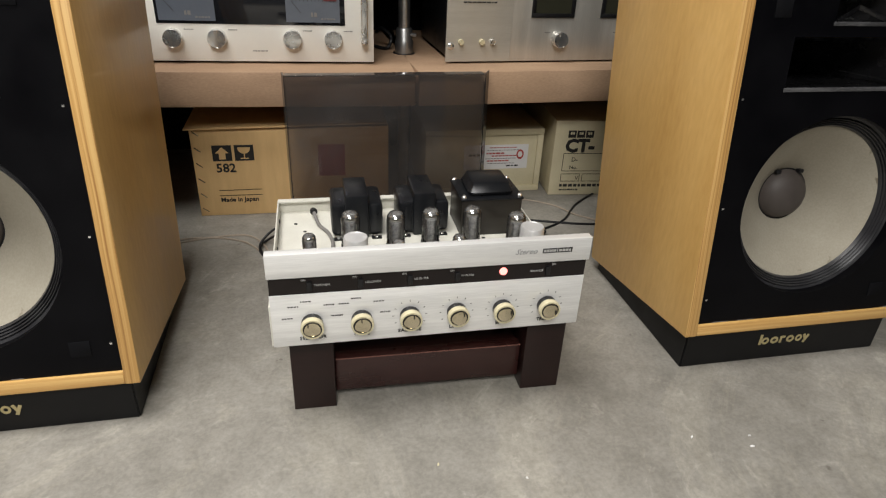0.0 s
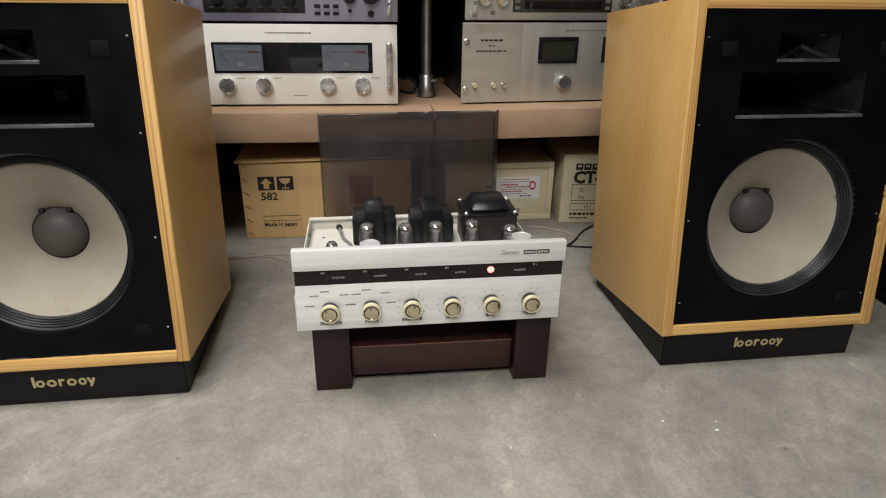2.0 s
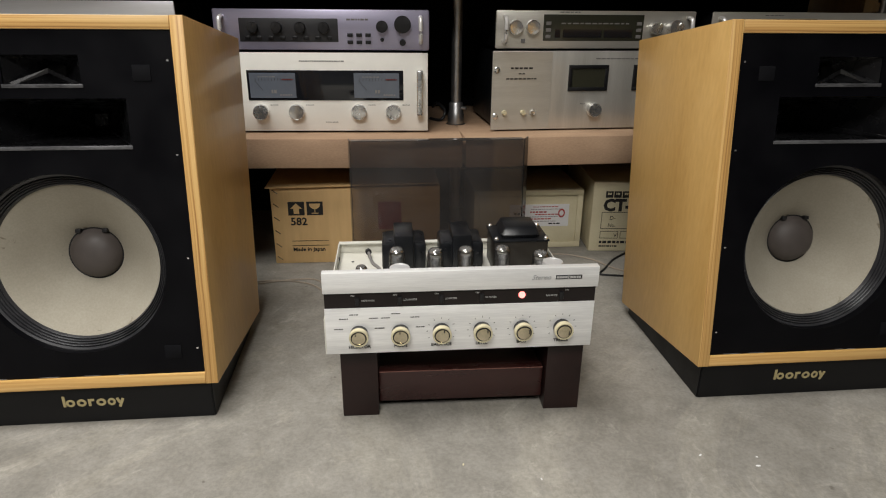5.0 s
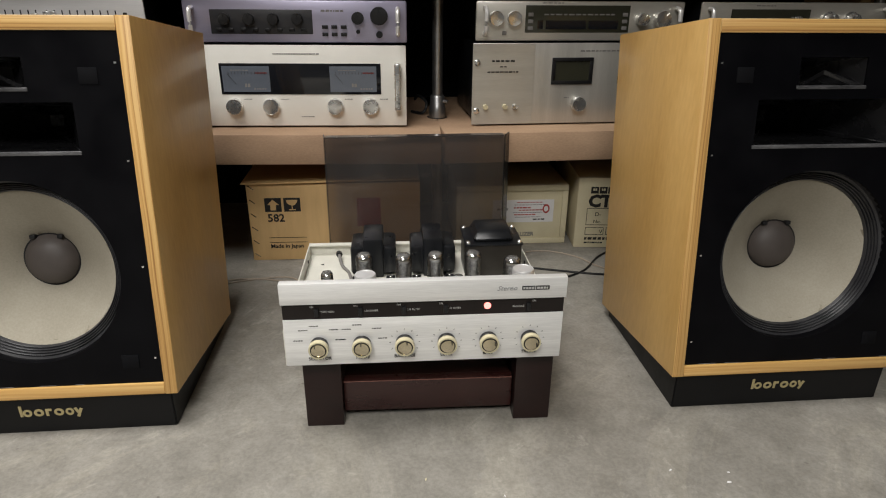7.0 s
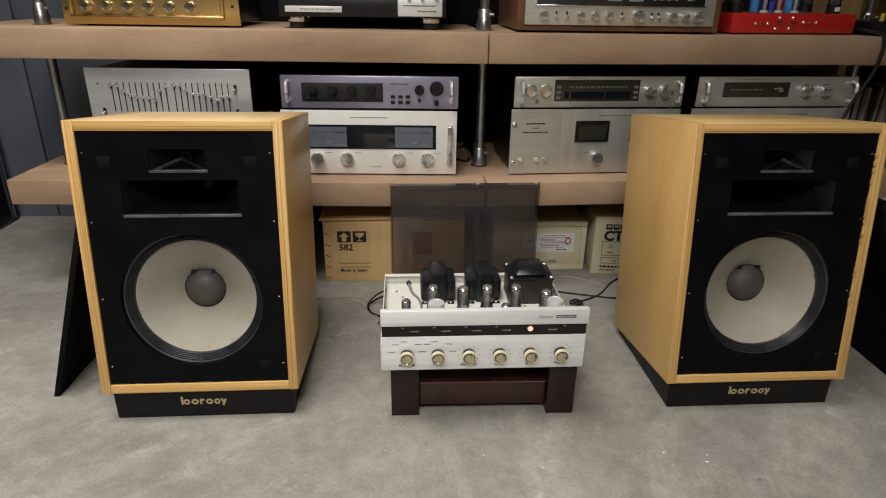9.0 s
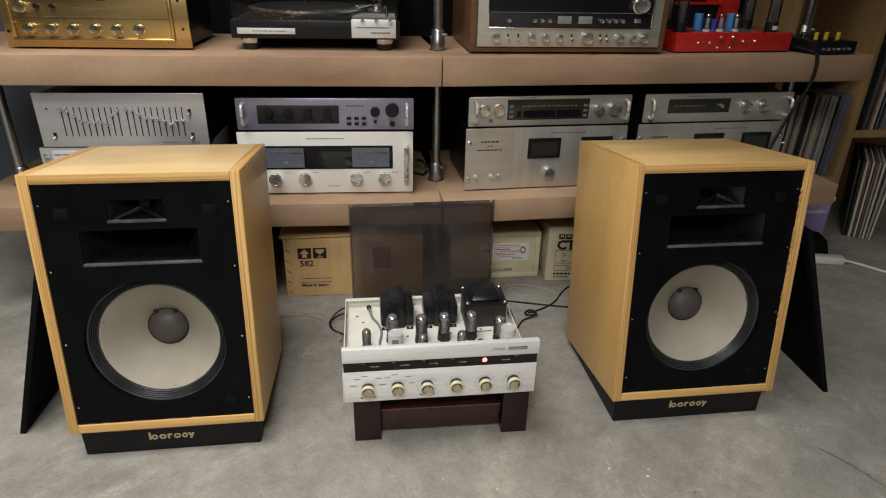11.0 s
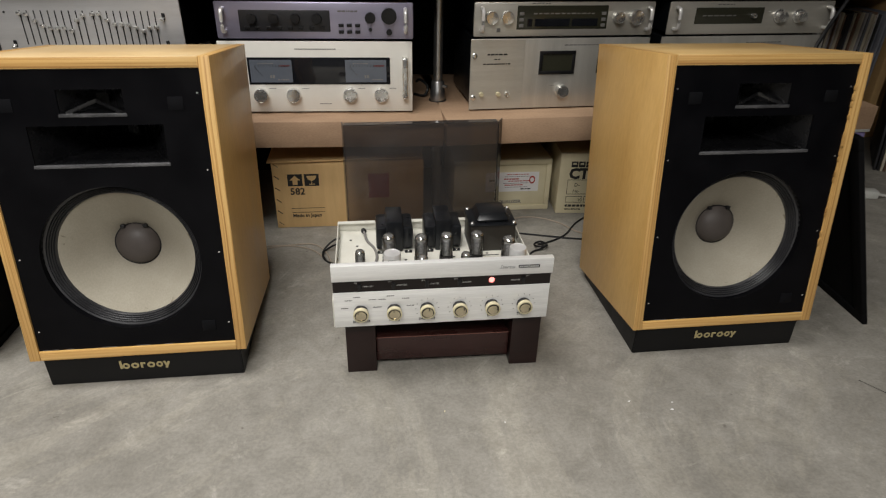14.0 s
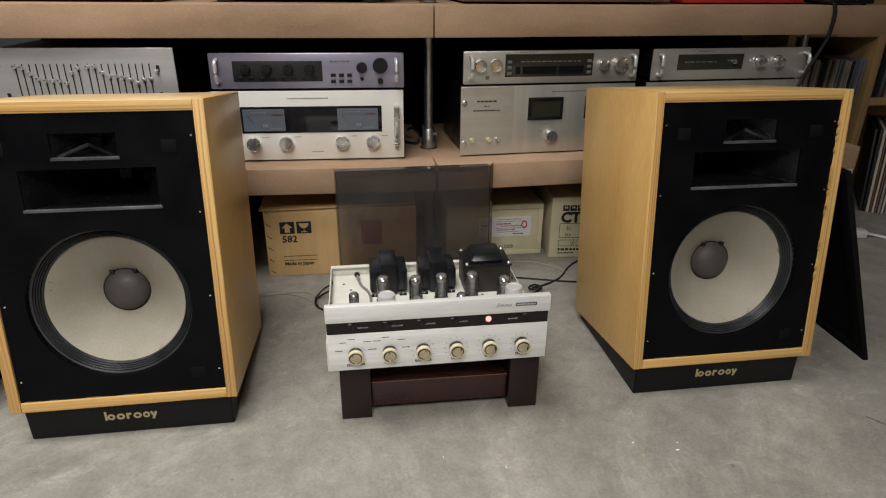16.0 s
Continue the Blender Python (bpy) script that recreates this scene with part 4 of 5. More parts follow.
for x, y in ((-0.091, 0.055), (0.001, 0.066), (0.101, 0.074)):
    m = Matrix.Translation((x, y, DECK))
    c = part("valve_shield", lathe([(0, 0), (0.0120, 0), (0.0120, 0.034), (0.0110, 0.036), (0.0072, 0.036), (0.0068, 0.031), (0, 0.031)], 24, None, m), CAN, amp, "white metal valve shield")
    part("valve_tip", lathe([(0.0066, 0.0312), (0.006, 0.034), (0.003, 0.0355), (0, 0.0358)], 16, None, m), BLACKPL, c)

# ---- smoked lid propped behind the amplifier ----
lid = thing("smoked_lid", pose(-0.006, 0.548, 0, 0, 0, 3.5) @ pose(0, 0, 0, -3.2, 0, 0), "smoked acrylic dust cover standing on edge", "dust cover")
part("sheet", box(-0.205, 0.200, 0, 0.003, 0, 0.345, 0.001), SMOKE, lid)
for side, x, flare in ((-1, -0.2052, 0.004), (1, 0.2002, 0.015)):
    bm = bmesh.new()
    a = [(x, 0, 0), (x + side * flare, 0.028, 0), (x + side * flare, 0.028, 0.347), (x, 0, 0.345)]
    lo = [bm.verts.new(p) for p in a]
    hi = [bm.verts.new((p[0] + side * 0.003, p[1] + 0.001, p[2])) for p in a]
    bm.faces.new(lo)
    bm.faces.new(hi[::-1])
    for k in range(4):
        bm.faces.new((lo[k], lo[(k + 1) % 4], hi[(k + 1) % 4], hi[k]))
    part("side_flange", bm, SMOKE_EDGE, lid)
part("top_flange", box(-0.205, 0.200, 0.0032, 0.028, 0.342, 0.345), SMOKE_EDGE, lid)

# ---- cartons under the shelf ----
c = thing("cardboard_box", pose(-0.430, 0.664, 0, 0, 0, 1.5), "brown cardboard carton with black handling symbols", "box", "cartons")
part("carton", box(0, 0.43, 0, 0.38, 0, 0.205, 0.002), KRAFT, c)
part("top_flap", box(-0.006, 0.43, -0.004, 0.19, 0.2055, 0.2085, 0.0008, None, pose(0, 0, 0, 1.5, -1, 0)), KRAFT, c)
for k in range(6):
    part("staple", box(-0.0005, 0.016, -0.0012, 0.0004, -0.0012, 0.0012, 0.0004, None, Matrix.Translation((0.006, 0, 0.02 + 0.036 * k)) @ Matrix.Rotation(radians(38), 4, "Y")), BRASS, c)
sym = part("symbol_panel", box(0.042, 0.083, -0.0008, 0.0004, 0.132, 0.168), INK, c)
bm = box(0.0555, 0.0695, -0.0013, 0, 0.136, 0.150)
tri = [bm.verts.new((x, y, z)) for y in (-0.0013, 0) for x, z in ((0.0475, 0.150), (0.0775, 0.150), (0.0625, 0.164))]
bm.faces.new(tri[:3])
bm.faces.new(tri[3:][::-1])
for k in range(3):
    bm.faces.new((tri[k], tri[(k + 1) % 3], tri[3 + (k + 1) % 3], tri[3 + k]))
part("arrow", bm, KRAFT, sym)
sym2 = part("symbol_panel", box(0.089, 0.130, -0.0008, 0.0004, 0.132, 0.168), INK, c)
bm = box(0.1085, 0.1105, -0.0013, 0, 0.138, 0.150)
box(0.101, 0.118, -0.0013, 0, 0.136, 0.1385, 0, bm)
prev = None
for k in range(9):
    a = math.pi * (1 + k / 8)
    p = (0.1095 + 0.014 * math.cos(a), 0.163 + 0.015 * math.sin(a))
    if prev:
        q = [bm.verts.new((x, y, z)) for y in (-0.0013, 0) for x, z in ((0.1095, 0.1632), prev, p)]
        bm.faces.new(q[:3])
        bm.faces.new(q[3:])
    prev = p
part("goblet", bm, KRAFT, sym2)
lettering(c, "582", 0.046, 0.106, 0.0285, INK, -0.0009, bold=0.0006)
for z, w in ((0.0615, 0.094), (0.0485, 0.094)):
    part("rule", box(0.046, 0.046 + w, -0.0008, 0.0004, z, z + 0.0011), INK, c)
lettering(c, "Made in Japan", 0.047, 0.034, 0.0150, INK, -0.0009, bold=0.0003)
part("red_print", box(0.27, 0.33, -0.0008, 0.0004, 0.09, 0.165), REDINK, c, "red printed patch")

c = thing("cardboard_box", pose(0.097, 0.757, 0, 0, 0, 2), "small cream cardboard carton with a shipping label", "box", "cartons")
part("carton", box(0, 0.305, 0, 0.24, 0, 0.168, 0.003), PALECARD, c)
part("front_panel", frame_ring(0, 0.305, 0, 0.168, 0.016, -0.006, 0.0, 0.002), PALECARD, c)
lab = part("shipping_label", box(0.10, 0.268, -0.0012, 0.0004, 0.062, 0.126), PAPER, c, "white shipping label with red print")
for k, (x, z, w, h, ink, n) in enumerate(((0.166, 0.119, 0.070, 0.0022, REDINK, 8), (0.160, 0.112, 0.085, 0.0016, GREYINK, 11), (0.158, 0.104, 0.046, 0.0042, REDINK, 5), (0.172, 0.097, 0.066, 0.0030, REDINK, 7),
                                       (0.156, 0.090, 0.080, 0.0018, GREYINK, 12), (0.160, 0.084, 0.058, 0.0032, REDINK, 6), (0.162, 0.077, 0.070, 0.0016, GREYINK, 9), (0.212, 0.070, 0.032, 0.0034, INK, 3), (0.112, 0.100, 0.030, 0.0060, GREYINK, 3))):
    bars(lab, x, z, w, h, ink, n, 30 + k, -0.0018)
part("stamp", lathe([(0.008, 0), (0.013, 0), (0.013, 0.0006), (0.008, 0.0006)], 20, None, facing(0.247, 0.100, -0.0013) @ Matrix.Diagonal((0.75, 1.0, 1, 1))), REDINK, lab)
lettering(c, "EQUALIZER", 0.136, 0.022, 0.0155, GREYINK, -0.0009, bold=0.0004)

c = thing("cardboard_box", pose(0.418, 0.728, 0, 0, 0, -3), "aged cream carton with large black print", "box", "cartons")
part("carton", box(0, 0.30, 0, 0.36, 0, 0.198, 0.003), PALECARD, c)
for k in range(3):
    s2 = part("symbol_panel", box(0.034 + 0.0225 * k, 0.054 + 0.0225 * k, -0.0008, 0.0004, 0.155, 0.173), INK, c)
    bars(s2, 0.039 + 0.0225 * k, 0.166, 0.010, 0.006, PALECARD, 2, k, -0.0013)
lettering(c, "CT-", 0.030, 0.1185, 0.046, INK, -0.0009, bold=0.0022)
part("print_frame", frame_ring(0.028, 0.20, 0.066, 0.114, 0.0012, -0.0008, 0.0003), INK, c)
lettering(c, "D-", 0.050, 0.092, 0.016, INK, -0.0009)
lettering(c, "No.", 0.047, 0.072, 0.014, INK, -0.0009)
part("print_frame", frame_ring(0.028, 0.078, 0.038, 0.059, 0.0012, -0.0008, 0.0003), INK, c)
lettering(c, "V", 0.066, 0.042, 0.015, INK, -0.0009)
part("print_frame", frame_ring(0.084, 0.134, 0.038, 0.059, 0.0012, -0.0008, 0.0003), INK, c)
bars(c, 0.028, 0.027, 0.11, 0.007, INK, 9, 21, -0.0008)
bars(c, 0.028, 0.015, 0.05, 0.004, INK, 7, 22, -0.0008)


# ---- hi-fi on the shelves: local x along the front, y back, z up from the base ----
def unit(name, m, w, h, depth, face, case, label, category, feet=0.008, plate=0.006, radius=0.0015, group="hi-fi units"):
    t = thing(name, m, label, category, group)
    body = part("case", box(0.012, w - 0.012, plate, depth, feet, h - 0.004, 0.002), case, t)
    for x in (0.05, w - 0.05):
        for y in (0.05, depth - 0.05):
            part("foot", rod((x, y, 0), (x, y, feet + 0.001), 0.014, 14), BLACKPL, body)
    f = part("faceplate", box(0, w, 0, plate, feet * 0.5, h, radius), face, t)
    return t, f


def meter(parent, x, z, w, h, face, scale_ink=INK):
    m = part("meter", box(x, x + w, -0.0008, 0.001, z, z + h), face, parent)
    part("bezel", frame_ring(x - 0.003, x + w + 0.003, z - 0.003, z + h + 0.003, 0.0085, -0.0035, 0.001, 0.0006), BLACKPL, m)
    n = 9
    bm = bmesh.new()
    for k in range(n):
        u = x + w * (0.12 + 0.76 * k / (n - 1))
        zz = z + h * (0.78 - 0.12 * ((k / (n - 1)) - 0.5) ** 2)
        box(u - 0.0004, u + 0.0004, -0.0012, -0.0006, zz, zz + h * 0.08, bm=bm)
    part("meter_scale", bm, scale_ink, m)
    return m


def lilac_preamp(m):
    w, h = 0.497, 0.092
    t, f = unit("preamplifier", m, w, h, 0.25, LILAC, BLACKMETAL, "lilac-silver rack preamplifier with black control window", "preamplifier", 0.004, radius=0.004)
    for x in (0.02, w - 0.02):
        handle(f, x, 0.020, 0.076, 0.022, 0.0048, SATIN)
    p = part("control_window", box(0.058, 0.285, -0.0012, 0.001, 0.020, 0.072, 0.001), DARKGREY, f, "black control window")
    for k in range(4):
        x = 0.09 + 0.054 * k
        knob(p, x, 0.052, 0.0125, 0.012, BLACKPL, -0.001)
        for dx in (-0.014, 0.013):
            part("push_button", box(x + dx - 0.006, x + dx + 0.006, -0.006, -0.001, 0.026, 0.033, 0.001), BLACKPL, p)
    for i in range(3):
        for j in range(2):
            part("push_button", box(0.306 + 0.021 * i, 0.319 + 0.021 * i, -0.006, 0, 0.016 + 0.016 * j, 0.024 + 0.016 * j, 0.001), BLACKPL, f)
    knob(f, 0.387, 0.055, 0.0135, 0.014, BLACKPL)
    knob(f, 0.435, 0.060, 0.0195, 0.016, BLACKPL)
    knob(f, 0.387, 0.026, 0.0045, 0.008, BLACKPL)
    knob(f, 0.435, 0.020, 0.0075, 0.010, BLACKPL)
    bars(f, 0.305, 0.070, 0.05, 0.004, GREYINK, 6, 2)


def ivory_power_amp(m):
    w, h = 0.499, 0.188
    t, f = unit("power_amplifier", m, w, h, 0.28, IVORY, BLACKMETAL, "ivory-faced power amplifier with twin blue meters", "power amplifier", 0.009)
    for x in (0.028, w - 0.020):
        bm = box(x - 0.007, x + 0.007, -0.028, -0.020, 0.044, 0.150, 0.003)
        box(x - 0.007, x + 0.007, -0.022, 0.0, 0.044, 0.056, 0.002, bm)
        box(x - 0.007, x + 0.007, -0.022, 0.0, 0.138, 0.150, 0.002, bm)
        part("handle", bm, ALU, f, "flat aluminium handle")
    win = part("meter_window", box(0.070, 0.440, -0.0015, 0.001, 0.078, 0.148, 0.001), SCREEN, f, "black meter window")
    for x in (0.076, 0.322):
        mt = part("meter", box(x, x + 0.108, -0.003, -0.001, 0.084, 0.142), METERBLUE, win, "blue-grey meter face")
        bm = bmesh.new()
        for k in range(12):
            u = x + 0.014 + 0.0075 * k
            box(u, u + 0.0008, -0.0036, -0.003, 0.124, 0.130, bm=bm)
        part("meter_scale", bm, INK, mt)
        part("red_zone", box(x + 0.076, x + 0.102, -0.0036, -0.003, 0.1255, 0.1285), MAROON, mt)
        part("needle", box(-0.0003, 0.0003, -0.004, -0.0032, 0, 0.03, 0, None, Matrix.Translation((x + 0.030, 0, 0.102)) @ Matrix.Rotation(radians(-38), 4, "Y")), INK, mt)
        bars(mt, x + 0.05, 0.099, 0.012, 0.008, GREYINK, 2, 3, -0.0035)
        bars(mt, x + 0.07, 0.091, 0.028, 0.003, GREYINK, 5, 4, -0.0035)
        bars(mt, x + 0.02, 0.133, 0.04, 0.002, GREYINK, 7, 4, -0.0035)
    for x in (0.098, 0.183, 0.332, 0.415):
        knob(f, x, 0.051, 0.0185, 0.017, ALU, turn=0.1)
        bars(f, x + 0.022, 0.067, 0.018, 0.0018, GREYINK, 4, int(x * 99))
    bars(f, 0.195, 0.169, 0.105, 0.0026, GREYINK, 19, 31)
    bars(f, 0.25, 0.026, 0.03, 0.002, GREYINK, 5, 32)


def graphic_equaliser(m):
    w, h = 0.447, 0.150
    t, f = unit("graphic_equaliser", m, w, h, 0.25, SILVER_COOL, BLACKMETAL, "silver graphic equaliser with two banks of sliders", "equaliser", 0.004)
    shapes = ((0.93, 0.90, 0.72, 0.56, 0.50, 0.50, 0.50, 0.42, 0.74, 0.88), (0.92, 0.92, 0.74, 0.62, 0.62, 0.60, 0.52, 0.42, 0.52, 0.54))
    for b, (x0, vals) in enumerate(zip((0.068, 0.238), shapes)):
        for i, v in enumerate(vals):
            x = x0 + 0.0163 * i
            s = part("slider_slot", box(x - 0.0013, x + 0.0013, -0.0008, 0.001, 0.032, 0.112), BLACKPL, f)
            z = 0.032 + 0.080 * v
            part("slider_knob", box(x - 0.0045, x + 0.0045, -0.011, -0.0008, z - 0.004, z + 0.004, 0.001), ALU, s)
    for x, z in ((0.038, 0.034), (0.405, 0.034), (0.405, 0.100)):
        s = part("lever_switch", box(x - 0.004, x + 0.004, -0.003, 0, z - 0.008, z + 0.008, 0.001), BLACKPL, f)
        part("lever", rod((x, -0.002, z - 0.003), (x - 0.002, -0.014, z - 0.007), 0.0035, 10), ALU, s)
    part("screw", rod((0.032, 0, 0.108), (0.032, -0.002, 0.108), 0.0025, 10), DARKGREY, f)
    bars(f, 0.32, 0.014, 0.045, 0.003, GREYINK, 6, 8)
    bars(f, 0.395, 0.014, 0.025, 0.005, GREYINK, 3, 9)


def tape_deck(m):
    w, h = 0.467, 0.146
    t, f = unit("cassette_deck", m, w, h, 0.26, SILVER_COOL, SILVER_COOL, "silver cassette deck with black meter window", "cassette deck", 0.010)
    d = part("cassette_door", box(0.035, 0.175, -0.006, 0.0, 0.060, 0.138, 0.002), SILVER, f)
    part("door_window", box(0.065, 0.145, -0.0072, -0.005, 0.085, 0.115, 0.001), SCREEN, d)
    bars(d, 0.04, 0.128, 0.06, 0.003, GREYINK, 4, 2, -0.0066)
    for k in range(5):
        part("piano_key", box(0.040 + 0.027 * k, 0.065 + 0.027 * k, -0.014, 0, 0.018, 0.044, 0.0015), ALU, f)
    part("meter_window", box(0.285, 0.44, -0.001, 0.001, 0.100, 0.132), SCREEN, f)
    for k in range(4):
        knob(f, 0.195 + 0.022 * k, 0.118, 0.0055, 0.012, ALU)
    for k in range(3):
        knob(f, 0.21 + 0.05 * k, 0.06, 0.011, 0.014, ALU)
    knob(f, 0.018, 0.075, 0.006, 0.012, ALU)
    part("power_button", box(0.010, 0.026, -0.006, 0, 0.118, 0.130, 0.001), ALU, f)


def silver_tuner(m, second):
    w, h = 0.503, 0.089
    t, f = unit("tuner", m, w, h, 0.25, SILVER_WARM, BLACKMETAL, ("plain silver rack preamplifier with olive window" if second else "silver rack tuner with dark tuning display"), "tuner", 0.004, radius=0.004)
    for x in (0.020, w - 0.020):
        handle(f, x, 0.018, 0.074, 0.024, 0.0050, SATIN)
    if second:
        p = part("scale_window", box(0.078, 0.285, -0.001, 0.001, 0.030, 0.073, 0.001), METEROLIVE, f, "dull olive scale window")
        bars(p, 0.10, 0.052, 0.10, 0.003, GREYINK, 6, 3, -0.0015)
        knob(p, 0.252, 0.052, 0.0065, 0.012, ALU, -0.001)
        for x in (0.335, 0.395):
            knob(f, x, 0.050, 0.0145, 0.022, ALU, skirt=0.019)
        bars(f, 0.14, 0.081, 0.05, 0.002, GREYINK, 5, 6)
    else:
        for x in (0.046, 0.088):
            knob(f, x, 0.051, 0.0165, 0.016, ALU, turn=0.5)
        p = part("display_panel", box(0.116, 0.368, -0.001, 0.001, 0.020, 0.080, 0.001), METEROLIVE, f, "olive display panel")
        part("display_window", box(0.165, 0.262, -0.002, 0, 0.028, 0.047), SCREEN, p)
        part("display_window", box(0.268, 0.340, -0.002, 0, 0.028, 0.047), SCREEN, p)
        part("display_window", box(0.145, 0.158, -0.002, 0, 0.028, 0.047), SCREEN, p)
        for x in (0.122, 0.350):
            for k in range(3):
                part("push_button", box(x, x + 0.012, -0.004, -0.001, 0.026 + 0.015 * k, 0.034 + 0.015 * k, 0.0008), GREYINK, p)
        bars(p, 0.16, 0.060, 0.17, 0.003, GREYINK, 12, 7, -0.0015)
        for x, r in ((0.397, 0.0145), (0.447, 0.0195)):
            knob(f, x, 0.050, r, 0.020, ALU, turn=-0.6)
        part("push_button", box(0.062, 0.072, -0.004, 0, 0.015, 0.024, 0.001), GREYINK, f)
        bars(f, 0.155, 0.085, 0.05, 0.0025, GREYINK, 5, 6)


def silver_power_amp(m):
    w, h = 0.507, 0.193
    t, f = unit("power_amplifier", m, w, h, 0.30, SILVER_UP, BLACKMETAL, "brushed silver power amplifier with two dark meters", "power amplifier", 0.008)
    part("side_plate", box(0.0, 0.148, -0.0012, 0.0002, 0.005, h - 0.001), SILVER_WARM, f, "warmer brushed side plate")
    for x in (0.195, 0.362):
        meter(f, x, 0.101, 0.096, 0.056, METEROLIVE)
    for x in (0.262, 0.432):
        knob(f, x, 0.052, 0.0175, 0.020, ALU, turn=0.3)
        bars(f, x - 0.034, 0.066, 0.012, 0.002, GREYINK, 3, int(100 * x))
    for x in (0.010, w - 0.012):
        for z in (0.038, 0.150):
            part("rack_screw", lathe([(0, 0), (0.0075, 0), (0.0075, 0.003), (0.004, 0.005), (0, 0.005)], 14, None, facing(x, z, -0.0012)), ALU, f)
    for x, mm in ((0.032, CREAM), (0.080, CREAM), (0.105, ALU)):
        knob(f, x, 0.047, 0.0060, 0.010, mm, -0.001, "push_button")
    bars(f, 0.045, 0.153, 0.055, 0.004, INK, 5, 3, -0.002)
    bars(f, 0.065, 0.140, 0.016, 0.0025, INK, 2, 4, -0.002)
    bars(f, 0.035, 0.128, 0.075, 0.003, INK, 8, 5, -0.002)
    bars(f, 0.26, 0.175, 0.11, 0.003, GREYINK, 10, 6)


lilac_preamp(pose(-0.525, 0.678, LOW + 0.1915))
ivory_power_amp(pose(-0.530, 0.674, LOW))
graphic_equaliser(pose(-1.052, 0.670, LOW + 0.1475))
tape_deck(pose(-1.068, 0.672, LOW))
silver_tuner(BAY @ pose(0.085, 0.034, LOW + 0.196), False)
silver_power_amp(BAY @ pose(0.080, 0.032, LOW))
silver_tuner(BAY @ pose(0.630, 0.032, LOW + 0.196), True)
silver_power_amp(BAY @ pose(0.622, 0.032, LOW))


def gold_amplifier(m):
    w, h = 0.482, 0.152
    t, f = unit("gold_amplifier", m, w, h, 0.27, GOLDPLATE, BLACKMETAL, "gold-faced vintage valve amplifier in a black case", "amplifier", 0.010)
    rim = part("rim", frame_ring(0.022, w - 0.040, 0.020, h - 0.008, 0.010, -0.010, 0.0, 0.003), GOLDPLATE, f, "raised gold rim")
    part("panel_line", box(0.034, w - 0.052, -0.0006, 0.001, 0.079, 0.0798), DARKGREY, f)
    for k in range(6):
        knob(f, 0.067 + 0.0565 * k, 0.053, 0.0125, 0.017, BRASS, skirt=0.0150)
    knob(f, 0.055, 0.108, 0.0135, 0.017, BRASS, skirt=0.016)
    for x in (0.098, 0.138):
        knob(f, x, 0.110, 0.006, 0.012, BLACKPL)
    bars(f, 0.19, 0.105, 0.15, 0.0016, GREYINK, 16, 5)
    bars(f, 0.252, 0.127, 0.022, 0.006, INK, 3, 6)
    for k in range(6):
        bars(f, 0.055 + 0.0565 * k, 0.083, 0.026, 0.0016, GREYINK, 4, 40 + k)
    for x, z in ((w - 0.022, 0.128), (w - 0.018, 0.055), (0.011, 0.045)):
        part("screw", rod((x, 0, z), (x, -0.002, z), 0.004, 12), BLACKPL, f)
    part("top_cover", box(0.004, w - 0.004, 0.004, 0.266, h - 0.004, h, 0.001), GOLDPLATE, t)
    return t


gold_amplifier(pose(-1.116, 0.748, UP, 0, 0, -0.6))

tt = thing("turntable", pose(-0.529, 0.752, UP), "black direct-drive turntable with strobe platter and clear cover", "turntable", "hi-fi units")
part("plinth", box(0, 0.465, 0, 0.345, 0.032, 0.082, 0.004), BLACKPL, tt)
for x in (0.045, 0.420):
    for y in (0.035, 0.30):
        ft = part("foot", lathe([(0, 0), (0.022, 0), (0.0235, 0.004), (0.0235, 0.016), (0.021, 0.018), (0, 0.018)], 24, None, Matrix.Translation((x, y, 0))), RUBBER, tt)
        part("foot_collar", lathe([(0.0255, 0.018), (0.0265, 0.0205), (0.0265, 0.032), (0, 0.032), (0, 0.018)], 24, None, Matrix.Translation((x, y, 0))), CHROME, ft, "chrome foot collar")
pl = part("platter", lathe([(0, 0.086), (0.158, 0.086), (0.160, 0.088), (0.165, 0.098), (0.165, 0.101), (0.160, 0.104), (0, 0.104)], 72, None, Matrix.Translation((0.185, 0.185, 0))), ALU, tt, "aluminium platter with strobe dots")
for k in range(90):
    a = radians(180 + 180 * k / 89)
    part("strobe_dot", box(-0.0014, 0.0014, -0.0006, 0.0006, 0.0895, 0.0965, 0, None, Matrix.Translation((0.185 + 0.1632 * math.cos(a), 0.185 + 0.1632 * math.sin(a), 0)) @ Matrix.Rotation(a + math.pi / 2, 4, "Z")), BLACKPL, pl)
part("mat", lathe([(0, 0.104), (0.150, 0.104), (0.150, 0.107), (0.148, 0.108), (0.075, 0.107), (0, 0.107)], 64, None, Matrix.Translation((0.185, 0.185, 0))), RUBBER, pl, "black rubber mat")
part("spindle", rod((0.185, 0.185, 0.105), (0.185, 0.185, 0.125), 0.0035, 10), CHROME, pl)
cp = part("control_plate", box(0.330, 0.454, -0.003, 0.20, 0.036, 0.0855, 0.002), SILVER, tt, "silver control plate")
for k in range(3):
    knob(cp, 0.362 + 0.038 * k, 0.081, 0.006, 0.006, ALU, -0.001, "push_button")
part("tonearm", tube([(0.40, 0.26, 0.115), (0.40, 0.18, 0.118), (0.375, 0.10, 0.117), (0.345, 0.065, 0.112)], 0.005, 10), CHROME, tt, "chrome tonearm")
part("arm_base", lathe([(0, 0.085), (0.03, 0.085), (0.03, 0.092), (0.014, 0.098), (0.014, 0.125), (0, 0.125)], 24, None, Matrix.Translation((0.40, 0.25, 0))), ALU, tt)
part("arm_lift", rod((0.425, 0.12, 0.085), (0.425, 0.12, 0.112), 0.005, 10), CHROME, tt)
